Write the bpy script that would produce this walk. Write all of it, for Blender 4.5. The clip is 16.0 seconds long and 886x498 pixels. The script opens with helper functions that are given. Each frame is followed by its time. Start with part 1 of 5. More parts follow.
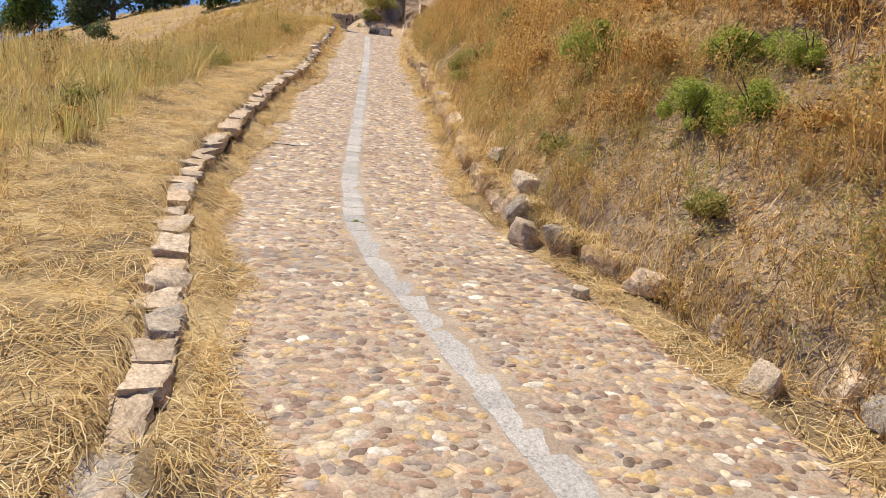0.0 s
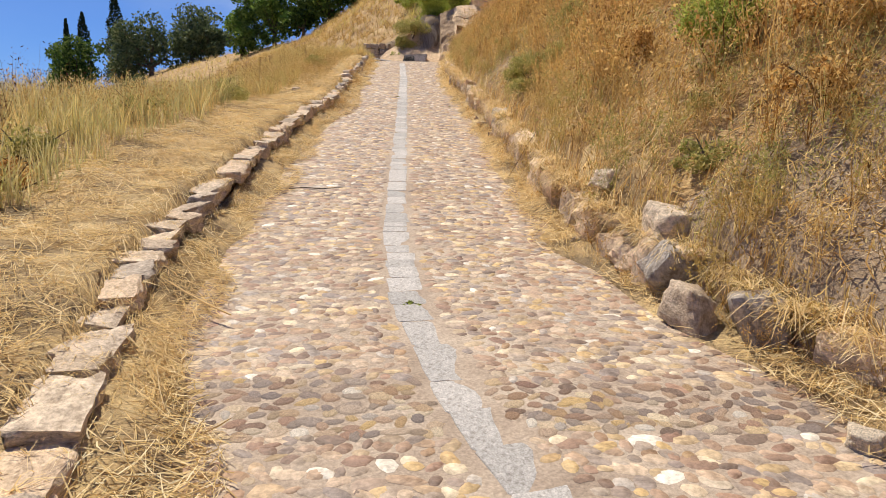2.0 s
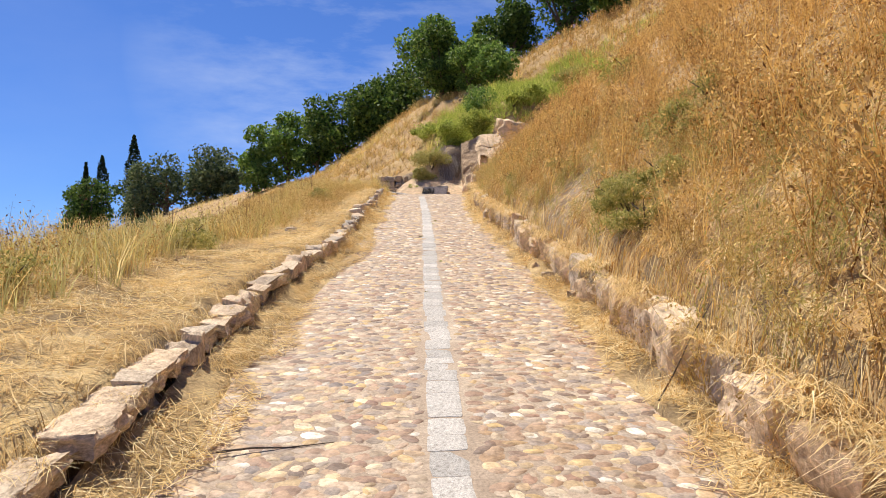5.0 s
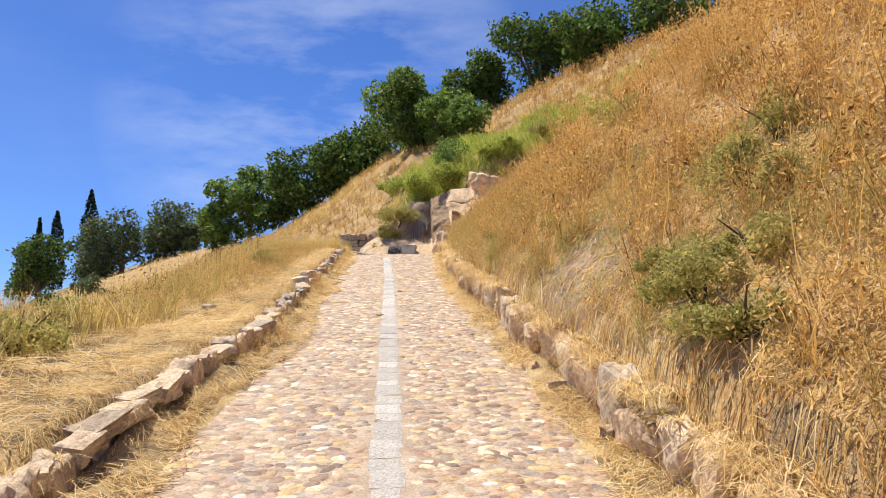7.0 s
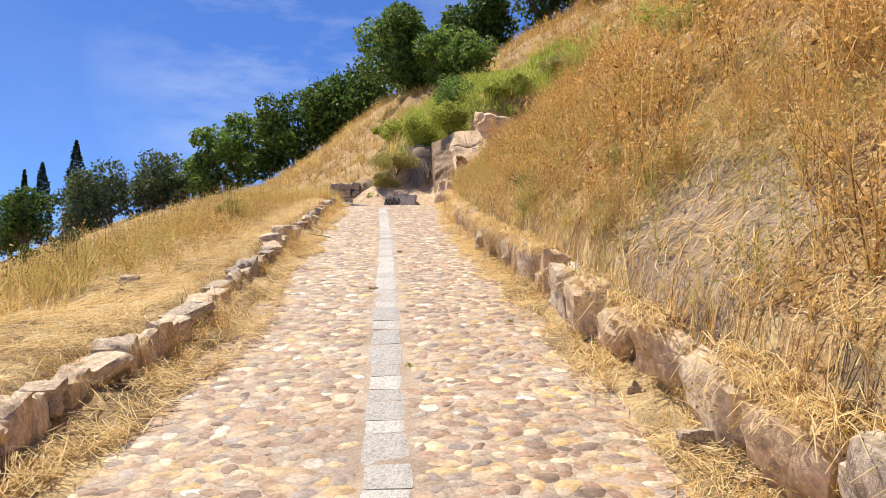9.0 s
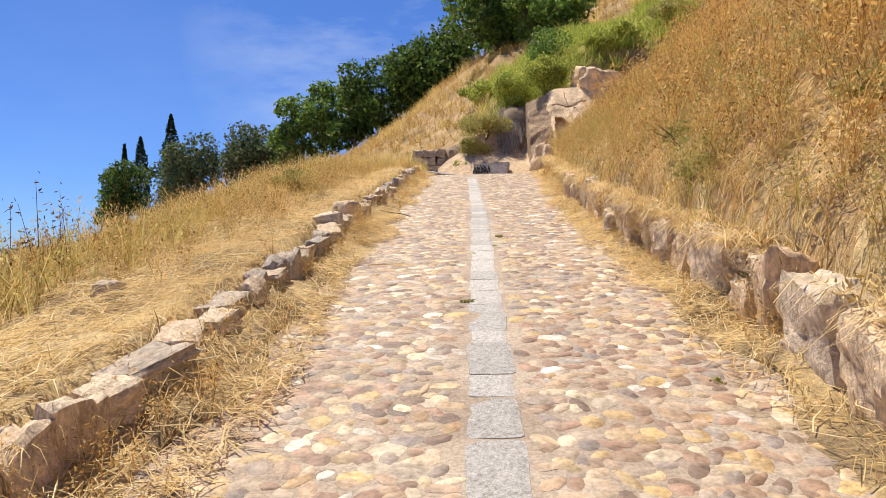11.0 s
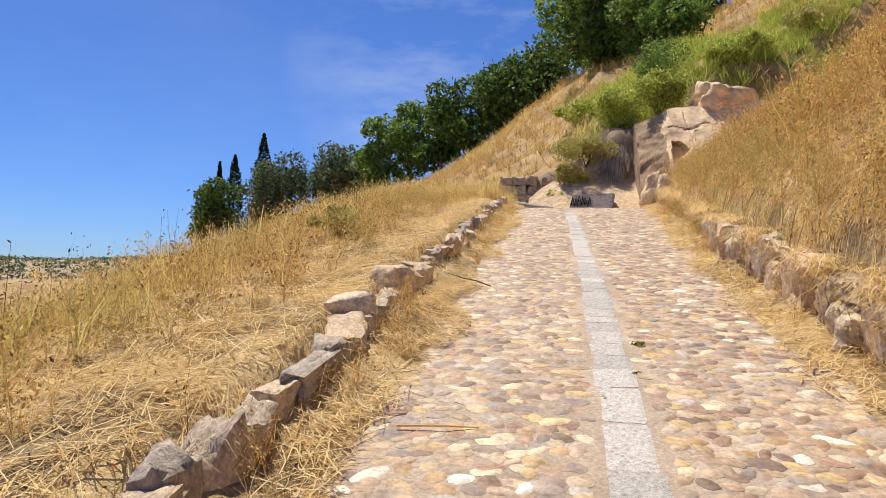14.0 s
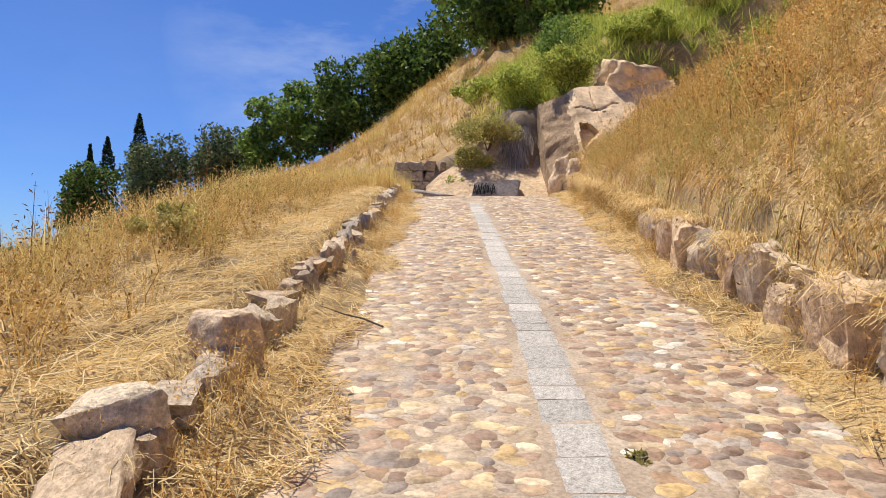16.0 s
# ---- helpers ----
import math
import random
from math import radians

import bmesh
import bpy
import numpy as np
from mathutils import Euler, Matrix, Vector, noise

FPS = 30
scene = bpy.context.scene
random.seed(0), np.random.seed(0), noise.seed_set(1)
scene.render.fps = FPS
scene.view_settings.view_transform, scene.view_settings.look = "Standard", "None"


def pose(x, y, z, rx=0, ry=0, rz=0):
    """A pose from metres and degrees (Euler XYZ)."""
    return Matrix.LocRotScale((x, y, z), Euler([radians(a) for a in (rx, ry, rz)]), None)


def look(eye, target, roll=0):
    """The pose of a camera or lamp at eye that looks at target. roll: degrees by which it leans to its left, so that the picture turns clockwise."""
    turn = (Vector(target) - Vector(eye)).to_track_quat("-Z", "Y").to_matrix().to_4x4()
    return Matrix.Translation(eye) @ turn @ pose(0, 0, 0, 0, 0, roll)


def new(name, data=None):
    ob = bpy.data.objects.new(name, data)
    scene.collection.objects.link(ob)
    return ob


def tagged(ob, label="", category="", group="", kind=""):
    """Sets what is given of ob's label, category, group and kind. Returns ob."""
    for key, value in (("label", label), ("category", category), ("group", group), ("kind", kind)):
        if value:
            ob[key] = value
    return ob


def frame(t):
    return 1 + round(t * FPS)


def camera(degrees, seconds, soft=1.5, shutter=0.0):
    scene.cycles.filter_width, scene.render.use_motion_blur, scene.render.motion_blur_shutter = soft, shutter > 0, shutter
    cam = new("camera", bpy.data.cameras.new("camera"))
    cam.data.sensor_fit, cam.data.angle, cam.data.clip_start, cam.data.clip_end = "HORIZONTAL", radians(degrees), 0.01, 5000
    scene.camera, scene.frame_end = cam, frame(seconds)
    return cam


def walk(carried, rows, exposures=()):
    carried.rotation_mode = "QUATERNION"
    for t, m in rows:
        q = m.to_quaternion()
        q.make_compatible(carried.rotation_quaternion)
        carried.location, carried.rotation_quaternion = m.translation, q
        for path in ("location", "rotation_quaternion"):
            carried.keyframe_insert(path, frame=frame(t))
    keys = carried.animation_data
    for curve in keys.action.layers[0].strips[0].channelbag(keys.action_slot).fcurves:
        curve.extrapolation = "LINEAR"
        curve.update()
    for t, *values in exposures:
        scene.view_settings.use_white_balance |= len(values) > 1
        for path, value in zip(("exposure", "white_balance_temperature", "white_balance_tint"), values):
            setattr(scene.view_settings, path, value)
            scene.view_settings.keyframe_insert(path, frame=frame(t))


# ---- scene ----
cam = camera(64.9, 16.0, 0.85)
PATH = [
    (0, (0.226, -2.436, 1.644), (0.457, -0.481, 1.295), 5.3),
    (0.5, (0.213, -1.799, 1.604), (0.259, 0.177, 1.295), 3.2),
    (1, (0.207, -1.103, 1.55), (0.282, 0.874, 1.255), 2.5),
    (1.5, (0.185, -0.421, 1.565), (0.316, 1.554, 1.282), 2.2),
    (2, (0.149, 0.225, 1.563), (0.244, 2.204, 1.288), 0.6),
    (2.5, (-0.044, 0.987, 1.635), (0.03, 2.979, 1.477), 0.2),
    (3, (-0.127, 1.707, 1.703), (-0.043, 3.704, 1.622), 0.0),
    (3.5, (-0.236, 2.391, 1.772), (-0.163, 4.389, 1.732), 0.0),
    (4, (-0.166, 3.028, 1.847), (-0.11, 5.027, 1.848), 0.2),
    (4.5, (-0.178, 3.696, 1.909), (-0.129, 5.695, 1.946), -0.3),
    (5, (-0.118, 4.38, 2.005), (-0.064, 6.377, 2.102), -0.5),
    (5.2, (-0.087, 4.659, 2.07), (-0.031, 6.654, 2.201), -0.3),
    (7.3, (0.089, 7.621, 2.545), (0.234, 9.599, 2.8), -0.9),
    (7.5, (0.138, 7.929, 2.552), (0.277, 9.912, 2.774), -1.0),
    (8, (0.222, 8.602, 2.658), (0.348, 10.592, 2.822), -1.5),
    (8.2, (0.17, 8.87, 2.697), (0.316, 10.859, 2.847), -1.3),
    (10.3, (-0.04, 11.898, 3.02), (0.08, 13.893, 3.101), -0.2),
    (10.5, (-0.054, 12.117, 3.039), (0.003, 14.115, 3.108), -0.0),
    (11, (-0.091, 12.592, 3.145), (-0.19, 14.589, 3.178), -0.9),
    (11.5, (-0.112, 13.117, 3.248), (-0.341, 15.103, 3.274), -1.0),
    (12, (-0.174, 13.622, 3.351), (-0.303, 15.618, 3.353), -0.3),
    (12.5, (-0.169, 14.119, 3.451), (-0.291, 16.115, 3.451), 0.5),
    (13, (-0.234, 14.537, 3.547), (-0.425, 16.528, 3.545), 1.3),
    (13.5, (-0.242, 15.024, 3.624), (-0.536, 17.002, 3.68), 1.6),
    (14, (-0.32, 15.496, 3.746), (-0.663, 17.464, 3.839), 1.3),
    (14.5, (-0.34, 15.96, 3.809), (-0.57, 17.946, 3.851), 2.2),
    (15, (-0.446, 16.496, 3.87), (-0.607, 18.49, 3.843), 2.3),
    (15.5, (-0.52, 16.918, 3.951), (-0.622, 18.915, 3.922), 1.4),
    (16, (-0.502, 17.417, 4.067), (-0.547, 19.416, 4.117), 0.0),
]
walk(cam, [(t, look(eye, target, roll)) for t, eye, target, roll in PATH], [(0.0, 0.22), (1.0, 0.07), (1.5, 0.26), (2.5, 0.20), (3.0, 0.32), (5.0, 0.47), (8.0, 0.58), (11.0, 0.47), (16.0, 0.37)])

# ---- world, sun, exposure ----
SUN_EL, SUN_AZ = 62.0, -37.0   # degrees; azimuth from +y towards +x
world = bpy.data.worlds.new("sky")
scene.world = world
world.use_nodes = True
wn, wl = world.node_tree.nodes, world.node_tree.links
sky = wn.new("ShaderNodeTexSky")
sky.sky_type, sky.sun_disc = "NISHITA", False
sky.sun_elevation, sky.sun_rotation = radians(SUN_EL), radians(SUN_AZ)
sky.altitude, sky.air_density, sky.dust_density, sky.ozone_density = 600, 1.0, 0.25, 3.0
w_co = wn.new("ShaderNodeTexCoord")
w_map = wn.new("ShaderNodeMapping")
w_map.inputs["Rotation"].default_value = (0.0, 0.0, 0.6)
w_map.inputs["Scale"].default_value = (1.4, 3.0, 5.0)
w_noise = wn.new("ShaderNodeTexNoise")
w_noise.inputs["Scale"].default_value, w_noise.inputs["Detail"].default_value = 2.0, 7.0
w_noise.inputs["Roughness"].default_value = 0.6
w_ramp = wn.new("ShaderNodeValToRGB")
w_ramp.color_ramp.elements[0].position, w_ramp.color_ramp.elements[1].position = 0.38, 0.74
w_ramp.color_ramp.elements[1].color = (0.62, 0.62, 0.62, 1)
w_tint = wn.new("ShaderNodeMix")
w_tint.data_type, w_tint.blend_type = "RGBA", "MULTIPLY"
w_tint.inputs["Factor"].default_value = 1.0
w_tint.inputs["B"].default_value = (0.42, 0.62, 1.04, 1)
w_mix = wn.new("ShaderNodeMix")
w_mix.data_type = "RGBA"
w_mix.inputs["B"].default_value = (7.5, 8.0, 8.8, 1)
wl.new(w_co.outputs["Generated"], w_map.inputs["Vector"])
wl.new(w_map.outputs["Vector"], w_noise.inputs["Vector"])
wl.new(w_noise.outputs["Fac"], w_ramp.inputs["Fac"])
wl.new(sky.outputs[0], w_tint.inputs["A"])
wl.new(w_tint.outputs["Result"], w_mix.inputs["A"])
# thin cloud gathers low over the hill and thins out away from it
w_dot = wn.new("ShaderNodeVectorMath")
w_dot.operation = "DOT_PRODUCT"
w_dot.inputs[1].default_value = (-0.09, 0.95, 0.30)
wl.new(w_co.outputs["Generated"], w_dot.inputs[0])
w_near = wn.new("ShaderNodeMapRange")
w_near.inputs["From Min"].default_value, w_near.inputs["From Max"].default_value = 0.955, 0.998
w_near.inputs["To Min"].default_value, w_near.inputs["To Max"].default_value = 0.06, 1.0
wl.new(w_dot.outputs["Value"], w_near.inputs["Value"])
w_gather = wn.new("ShaderNodeMath")
w_gather.operation = "MULTIPLY"
wl.new(w_ramp.outputs["Color"], w_gather.inputs[0])
wl.new(w_near.outputs["Result"], w_gather.inputs[1])
wl.new(w_gather.outputs["Value"], w_mix.inputs["Factor"])
wl.new(w_mix.outputs["Result"], wn["Background"].inputs["Color"])
wn["Background"].inputs["Strength"].default_value = 0.085
sun_data = bpy.data.lights.new("sun", "SUN")
sun_data.energy, sun_data.angle, sun_data.color = 5.0, radians(0.5), (1.0, 0.92, 0.78)
sun = new("sun", sun_data)
_el, _az = radians(SUN_EL), radians(SUN_AZ)
sun.matrix_world = look((40 * math.sin(_az) * math.cos(_el), 40 * math.cos(_az) * math.cos(_el), 40 * math.sin(_el)), (0, 0, 0))

# ---- materials ----


def ramp_node(nodes, stops):
    node = nodes.new("ShaderNodeValToRGB")
    while len(node.color_ramp.elements) < len(stops):
        node.color_ramp.elements.new(0.5)
    for el, (pos, col) in zip(node.color_ramp.elements, stops):
        el.position, el.color = pos, (*col, 1)
    return node


def mixed(nodes, links, a, b, fac, kind="MIX"):
    node = nodes.new("ShaderNodeMix")
    node.data_type, node.blend_type = "RGBA", kind
    for key, value in (("A", a), ("B", b), ("Factor", fac)):
        if isinstance(value, bpy.types.NodeSocket):
            links.new(value, node.inputs[key])
        elif key == "Factor":
            node.inputs[key].default_value = value
        else:
            node.inputs[key].default_value = (*value, 1)
    return node.outputs["Result"]


def noise_out(nodes, links, scale, detail=4.0, rough=0.55, coord="Object", stretch=None):
    co = nodes.new("ShaderNodeTexCoord")
    out = co.outputs[coord]
    if stretch:
        mp = nodes.new("ShaderNodeMapping")
        mp.inputs["Scale"].default_value = stretch
        links.new(out, mp.inputs["Vector"])
        out = mp.outputs["Vector"]
    n = nodes.new("ShaderNodeTexNoise")
    n.inputs["Scale"].default_value, n.inputs["Detail"].default_value, n.inputs["Roughness"].default_value = scale, detail, rough
    links.new(out, n.inputs["Vector"])
    return n.outputs["Fac"]


def base_mat(name, rough):
    m = bpy.data.materials.new(name)
    m.use_nodes = True
    b = m.node_tree.nodes["Principled BSDF"]
    b.inputs["Roughness"].default_value = rough
    b.inputs["Specular IOR Level"].default_value = 0.3
    return m, m.node_tree.nodes, m.node_tree.links, b


def bumped(nodes, links, bsdf, height, strength, distance):
    bump = nodes.new("ShaderNodeBump")
    bump.inputs["Strength"].default_value, bump.inputs["Distance"].default_value = strength, distance
    links.new(height, bump.inputs["Height"])
    links.new(bump.outputs["Normal"], bsdf.inputs["Normal"])


def earth_mat(name, stops, scale=1.3, fine=28.0, bump=0.03, rough=0.95):
    """Soil or rock: broad patches, fine grain and relief."""
    m, n, l, b = base_mat(name, rough)
    broad = noise_out(n, l, scale, 6.0, 0.6)
    grain = noise_out(n, l, fine, 5.0, 0.7)
    r = ramp_node(n, stops)
    l.new(broad, r.inputs["Fac"])
    g = ramp_node(n, [(0.3, (0.62, 0.60, 0.58)), (0.7, (1.25, 1.22, 1.18))])
    l.new(grain, g.inputs["Fac"])
    l.new(mixed(n, l, r.outputs["Color"], g.outputs["Color"], 1.0, "MULTIPLY"), b.inputs["Base Color"])
    bumped(n, l, b, grain, 0.8, bump)
    return m


def stone_mat(name, stops, by="object", fine=22.0, rough=0.8, speckle=0.0, bump=0.02):
    """Stones that differ one from another, with blotches and grain on each."""
    m, n, l, b = base_mat(name, rough)
    r = ramp_node(n, stops)
    if by == "object":
        info = n.new("ShaderNodeObjectInfo")
        l.new(info.outputs["Random"], r.inputs["Fac"])
    else:
        geo = n.new("ShaderNodeNewGeometry")
        l.new(geo.outputs["Random Per Island"], r.inputs["Fac"])
    r.color_ramp.interpolation = "LINEAR"
    blotch = noise_out(n, l, fine * 0.25, 5.0, 0.65)
    grain = noise_out(n, l, fine, 6.0, 0.7)
    g1 = ramp_node(n, [(0.3, (0.60, 0.55, 0.50)), (0.5, (1.0, 0.98, 0.95)), (0.7, (1.34, 1.30, 1.26))])
    g2 = ramp_node(n, [(0.3, (0.78 - speckle, 0.77 - speckle, 0.76 - speckle)), (0.7, (1.16 + speckle, 1.16 + speckle, 1.16 + speckle))])
    l.new(blotch, g1.inputs["Fac"])
    l.new(grain, g2.inputs["Fac"])
    c = mixed(n, l, r.outputs["Color"], g1.outputs["Color"], 1.0, "MULTIPLY")
    l.new(mixed(n, l, c, g2.outputs["Color"], 1.0, "MULTIPLY"), b.inputs["Base Color"])
    relief = n.new("ShaderNodeMath")
    relief.operation = "ADD"
    l.new(grain, relief.inputs[0])
    l.new(blotch, relief.inputs[1])
    bumped(n, l, b, relief.outputs[0], 0.9, bump)
    return m


def plant_mat(name, stops, patch=None, patch_scale=0.5, lit=0.3, rough=0.75):
    """Blades and leaves: each its own shade, in broad patches; some light comes through."""
    m, n, l, b = base_mat(name, rough)
    b.inputs["Specular IOR Level"].default_value = 0.2
    geo = n.new("ShaderNodeNewGeometry")
    r = ramp_node(n, stops)
    l.new(geo.outputs["Random Per Island"], r.inputs["Fac"])
    c = r.outputs["Color"]
    if patch:
        pr = ramp_node(n, [(0.46, (0, 0, 0)), (0.62, (0.5, 0.5, 0.5))])
        l.new(noise_out(n, l, patch_scale, 3.0, 0.5), pr.inputs["Fac"])
        c = mixed(n, l, c, patch, pr.outputs["Color"])
    l.new(c, b.inputs["Base Color"])
    tr = n.new("ShaderNodeBsdfTranslucent")
    l.new(c, tr.inputs["Color"])
    mx = n.new("ShaderNodeMixShader")
    mx.inputs[0].default_value = lit
    l.new(b.outputs[0], mx.inputs[1])
    l.new(tr.outputs[0], mx.inputs[2])
    l.new(mx.outputs[0], n["Material Output"].inputs["Surface"])
    return m


M_SOIL = earth_mat("dry_soil", [(0.32, (0.22, 0.16, 0.11)), (0.5, (0.36, 0.27, 0.18)), (0.68, (0.50, 0.39, 0.27))], 1.1, 30, 0.03)
M_CHAFF = earth_mat("straw_chaff", [(0.40, (0.28, 0.205, 0.115)), (0.5, (0.48, 0.35, 0.18)), (0.60, (0.66, 0.50, 0.26))], 1.6, 45, 0.03)
M_MORTAR = earth_mat("sandy_mortar", [(0.3, (0.34, 0.265, 0.20)), (0.5, (0.45, 0.36, 0.275)), (0.7, (0.55, 0.46, 0.36))], 2.2, 60, 0.008)
COBBLE_TONES = [(0.0, (0.20, 0.145, 0.11)), (0.09, (0.30, 0.195, 0.135)), (0.18, (0.46, 0.325, 0.215)), (0.27, (0.25, 0.205, 0.18)), (0.36, (0.58, 0.41, 0.19)), (0.44, (0.27, 0.165, 0.120)), (0.53, (0.62, 0.47, 0.28)), (0.62, (0.28, 0.23, 0.20)), (0.71, (0.54, 0.42, 0.30)), (0.8, (0.36, 0.225, 0.155)), (0.88, (0.70, 0.58, 0.40)), (0.95, (0.29, 0.235, 0.205)), (1.0, (0.80, 0.73, 0.61))]
M_COBBLE = stone_mat("cobble", COBBLE_TONES, "island", 40, 0.62, 0.0, 0.004)
M_COBBLE_ONE = stone_mat("cobble_single", COBBLE_TONES, "object", 40, 0.62, 0.0, 0.004)
M_GRANITE = stone_mat("granite", [(0.0, (0.38, 0.365, 0.345)), (0.5, (0.45, 0.43, 0.405)), (1.0, (0.52, 0.495, 0.465))], "object", 200, 0.75, 0.16, 0.003)
M_ROCK = stone_mat("kerb_rock", [(0.0, (0.36, 0.29, 0.22)), (0.2, (0.66, 0.51, 0.36)), (0.4, (0.48, 0.385, 0.285)), (0.6, (0.72, 0.58, 0.42)), (0.8, (0.36, 0.32, 0.28)), (1.0, (0.62, 0.50, 0.37))], "object", 14, 0.9, 0.06, 0.010)
M_THATCH = earth_mat("dry_thatch", [(0.32, (0.27, 0.17, 0.08)), (0.5, (0.42, 0.28, 0.13)), (0.68, (0.54, 0.39, 0.20))], 0.9, 14, 0.05)
M_GOLD = plant_mat("golden_weed", [(0.0, (0.13, 0.065, 0.02)), (0.3, (0.46, 0.28, 0.085)), (0.7, (0.74, 0.51, 0.19)), (1.0, (0.86, 0.67, 0.32))], (0.50, 0.40, 0.13), 0.8, 0.3)
M_WALL_ROCK = stone_mat("wall_rock", [(0.0, (0.42, 0.32, 0.22)), (0.25, (0.66, 0.49, 0.32)), (0.5, (0.50, 0.42, 0.33)), (0.75, (0.70, 0.56, 0.40)), (1.0, (0.56, 0.41, 0.27))], "object", 14, 0.9, 0.08, 0.012)
M_PALE_ROCK = stone_mat("pale_rock", [(0.0, (0.66, 0.53, 0.38)), (1.0, (0.76, 0.65, 0.50))], "object", 16, 0.85, 0.08, 0.015)
M_GREY_ROCK = stone_mat("grey_rock", [(0.0, (0.35, 0.315, 0.28)), (1.0, (0.47, 0.42, 0.37))], "object", 14, 0.85, 0.06, 0.02)
M_SANDSTONE = stone_mat("sandstone", [(0.0, (0.74, 0.56, 0.36)), (1.0, (0.80, 0.62, 0.41))], "object", 5, 0.9, 0.04, 0.02)
# broken rock with the shade of its side mixed into a darker brown
M_BROKEN_SHADED = earth_mat("shaded_broken_rock", [(0.3, (0.22, 0.15, 0.095)), (0.7, (0.46, 0.33, 0.21))], 2.4, 12, 0.05)
M_EARTH_CLIFF = earth_mat("earth_cliff", [(0.3, (0.56, 0.40, 0.25)), (0.7, (0.74, 0.56, 0.37))], 1.2, 9, 0.06)
M_STRAW = plant_mat("straw", [(0.0, (0.32, 0.20, 0.075)), (0.25, (0.68, 0.48, 0.20)), (0.7, (0.86, 0.68, 0.36)), (1.0, (0.92, 0.80, 0.52))], (0.72, 0.53, 0.25), 0.7, 0.35)
M_GRASS = plant_mat("dry_grass", [(0.0, (0.40, 0.25, 0.085)), (0.35, (0.76, 0.54, 0.20)), (0.8, (0.90, 0.70, 0.32)), (1.0, (0.60, 0.52, 0.19))], (0.38, 0.43, 0.12), 0.45, 0.45)
M_WEED = plant_mat("brown_weed", [(0.0, (0.12, 0.05, 0.018)), (0.25, (0.38, 0.19, 0.05)), (0.6, (0.74, 0.46, 0.14)), (1.0, (0.90, 0.66, 0.28))], (0.70, 0.47, 0.16), 0.9, 0.34)
M_OLIVE = plant_mat("olive_weed", [(0.0, (0.22, 0.23, 0.06)), (0.5, (0.40, 0.38, 0.11)), (1.0, (0.62, 0.52, 0.20))], (0.60, 0.45, 0.155), 0.9, 0.38)
M_SAGE = plant_mat("half_dry_grass", [(0.0, (0.40, 0.37, 0.15)), (0.5, (0.60, 0.52, 0.23)), (1.0, (0.80, 0.66, 0.34))], (0.52, 0.50, 0.20), 0.6, 0.45)
M_GREEN = plant_mat("green_shrub", [(0.0, (0.15, 0.21, 0.035)), (0.5, (0.40, 0.46, 0.085)), (1.0, (0.66, 0.66, 0.17))], None, 1, 0.42)
M_LEAF = plant_mat("tree_leaf", [(0.0, (0.03, 0.06, 0.013)), (0.5, (0.085, 0.155, 0.03)), (1.0, (0.19, 0.27, 0.055))], None, 1, 0.35, 0.6)
M_LEAF_LIGHT = plant_mat("light_leaf", [(0.0, (0.07, 0.13, 0.025)), (0.5, (0.155, 0.26, 0.05)), (1.0, (0.29, 0.39, 0.09))], None, 1, 0.4, 0.6)
M_OLIVE_LEAF = plant_mat("grey_green_leaf", [(0.0, (0.06, 0.09, 0.04)), (0.5, (0.12, 0.165, 0.07)), (1.0, (0.23, 0.27, 0.12))], None, 1, 0.3, 0.6)
M_CYPRESS = plant_mat("cypress_leaf", [(0.0, (0.014, 0.026, 0.011)), (0.6, (0.03, 0.055, 0.02)), (1.0, (0.065, 0.095, 0.035))], None, 1, 0.2)
M_ROOT = plant_mat("dry_roots", [(0.0, (0.20, 0.155, 0.125)), (0.6, (0.38, 0.31, 0.25)), (1.0, (0.54, 0.45, 0.36))], None, 1, 0.1)
M_DOCK = plant_mat("dark_stalks", [(0.0, (0.08, 0.04, 0.022)), (1.0, (0.24, 0.12, 0.06))], None, 1, 0.1)
M_BARK = earth_mat("bark", [(0.3, (0.10, 0.075, 0.055)), (0.7, (0.20, 0.16, 0.12))], 3, 20, 0.03)
M_INK = earth_mat("black_paint", [(0.3, (0.012, 0.012, 0.014)), (0.7, (0.025, 0.025, 0.027))], 4, 30, 0.001, 0.6)
M_WALL = earth_mat("pale_render", [(0.3, (0.55, 0.48, 0.40)), (0.7, (0.70, 0.63, 0.54))], 0.2, 2, 0.01)
M_ROOF = earth_mat("clay_roof", [(0.3, (0.30, 0.14, 0.085)), (0.7, (0.40, 0.20, 0.12))], 0.3, 3, 0.03)

# ---- shape of the land ----
_yy = np.arange(-60.0, 60.0, 0.05)


def smooth_line(ys, vs, width):
    line = np.interp(_yy, ys, vs)
    k = int(width / 0.05)
    pad = np.pad(line, k, mode="edge")
    line = np.convolve(pad, np.ones(2 * k + 1) / (2 * k + 1), "valid")
    return lambda y: np.interp(y, _yy, line)


# height of the paving along the middle, centre line, inner faces of the kerbs, edges of the cobbles
path_z = smooth_line([-60, -6, 2.28, 4.54, 6.84, 9, 12.7, 14.9, 16.0, 17.3, 19.45, 22.24, 27, 32, 34, 60],
                     [-4.0, -0.48, 0.345, 0.59, 0.906, 1.28, 1.88, 2.31, 2.59, 2.855, 3.275, 3.79, 4.65, 5.53, 5.66, 5.9], 0.6)
mid_x = smooth_line([-60, -8, -4, -2, 0, 1.2, 2.2, 3.05, 4.6, 6.5, 8, 22, 30, 60], [1.9, 1.9, 1.8, 1.6, 1.28, 0.95, 0.7, 0.42, 0.13, 0.02, 0, -0.06, -0.2, -0.5], 0.25)
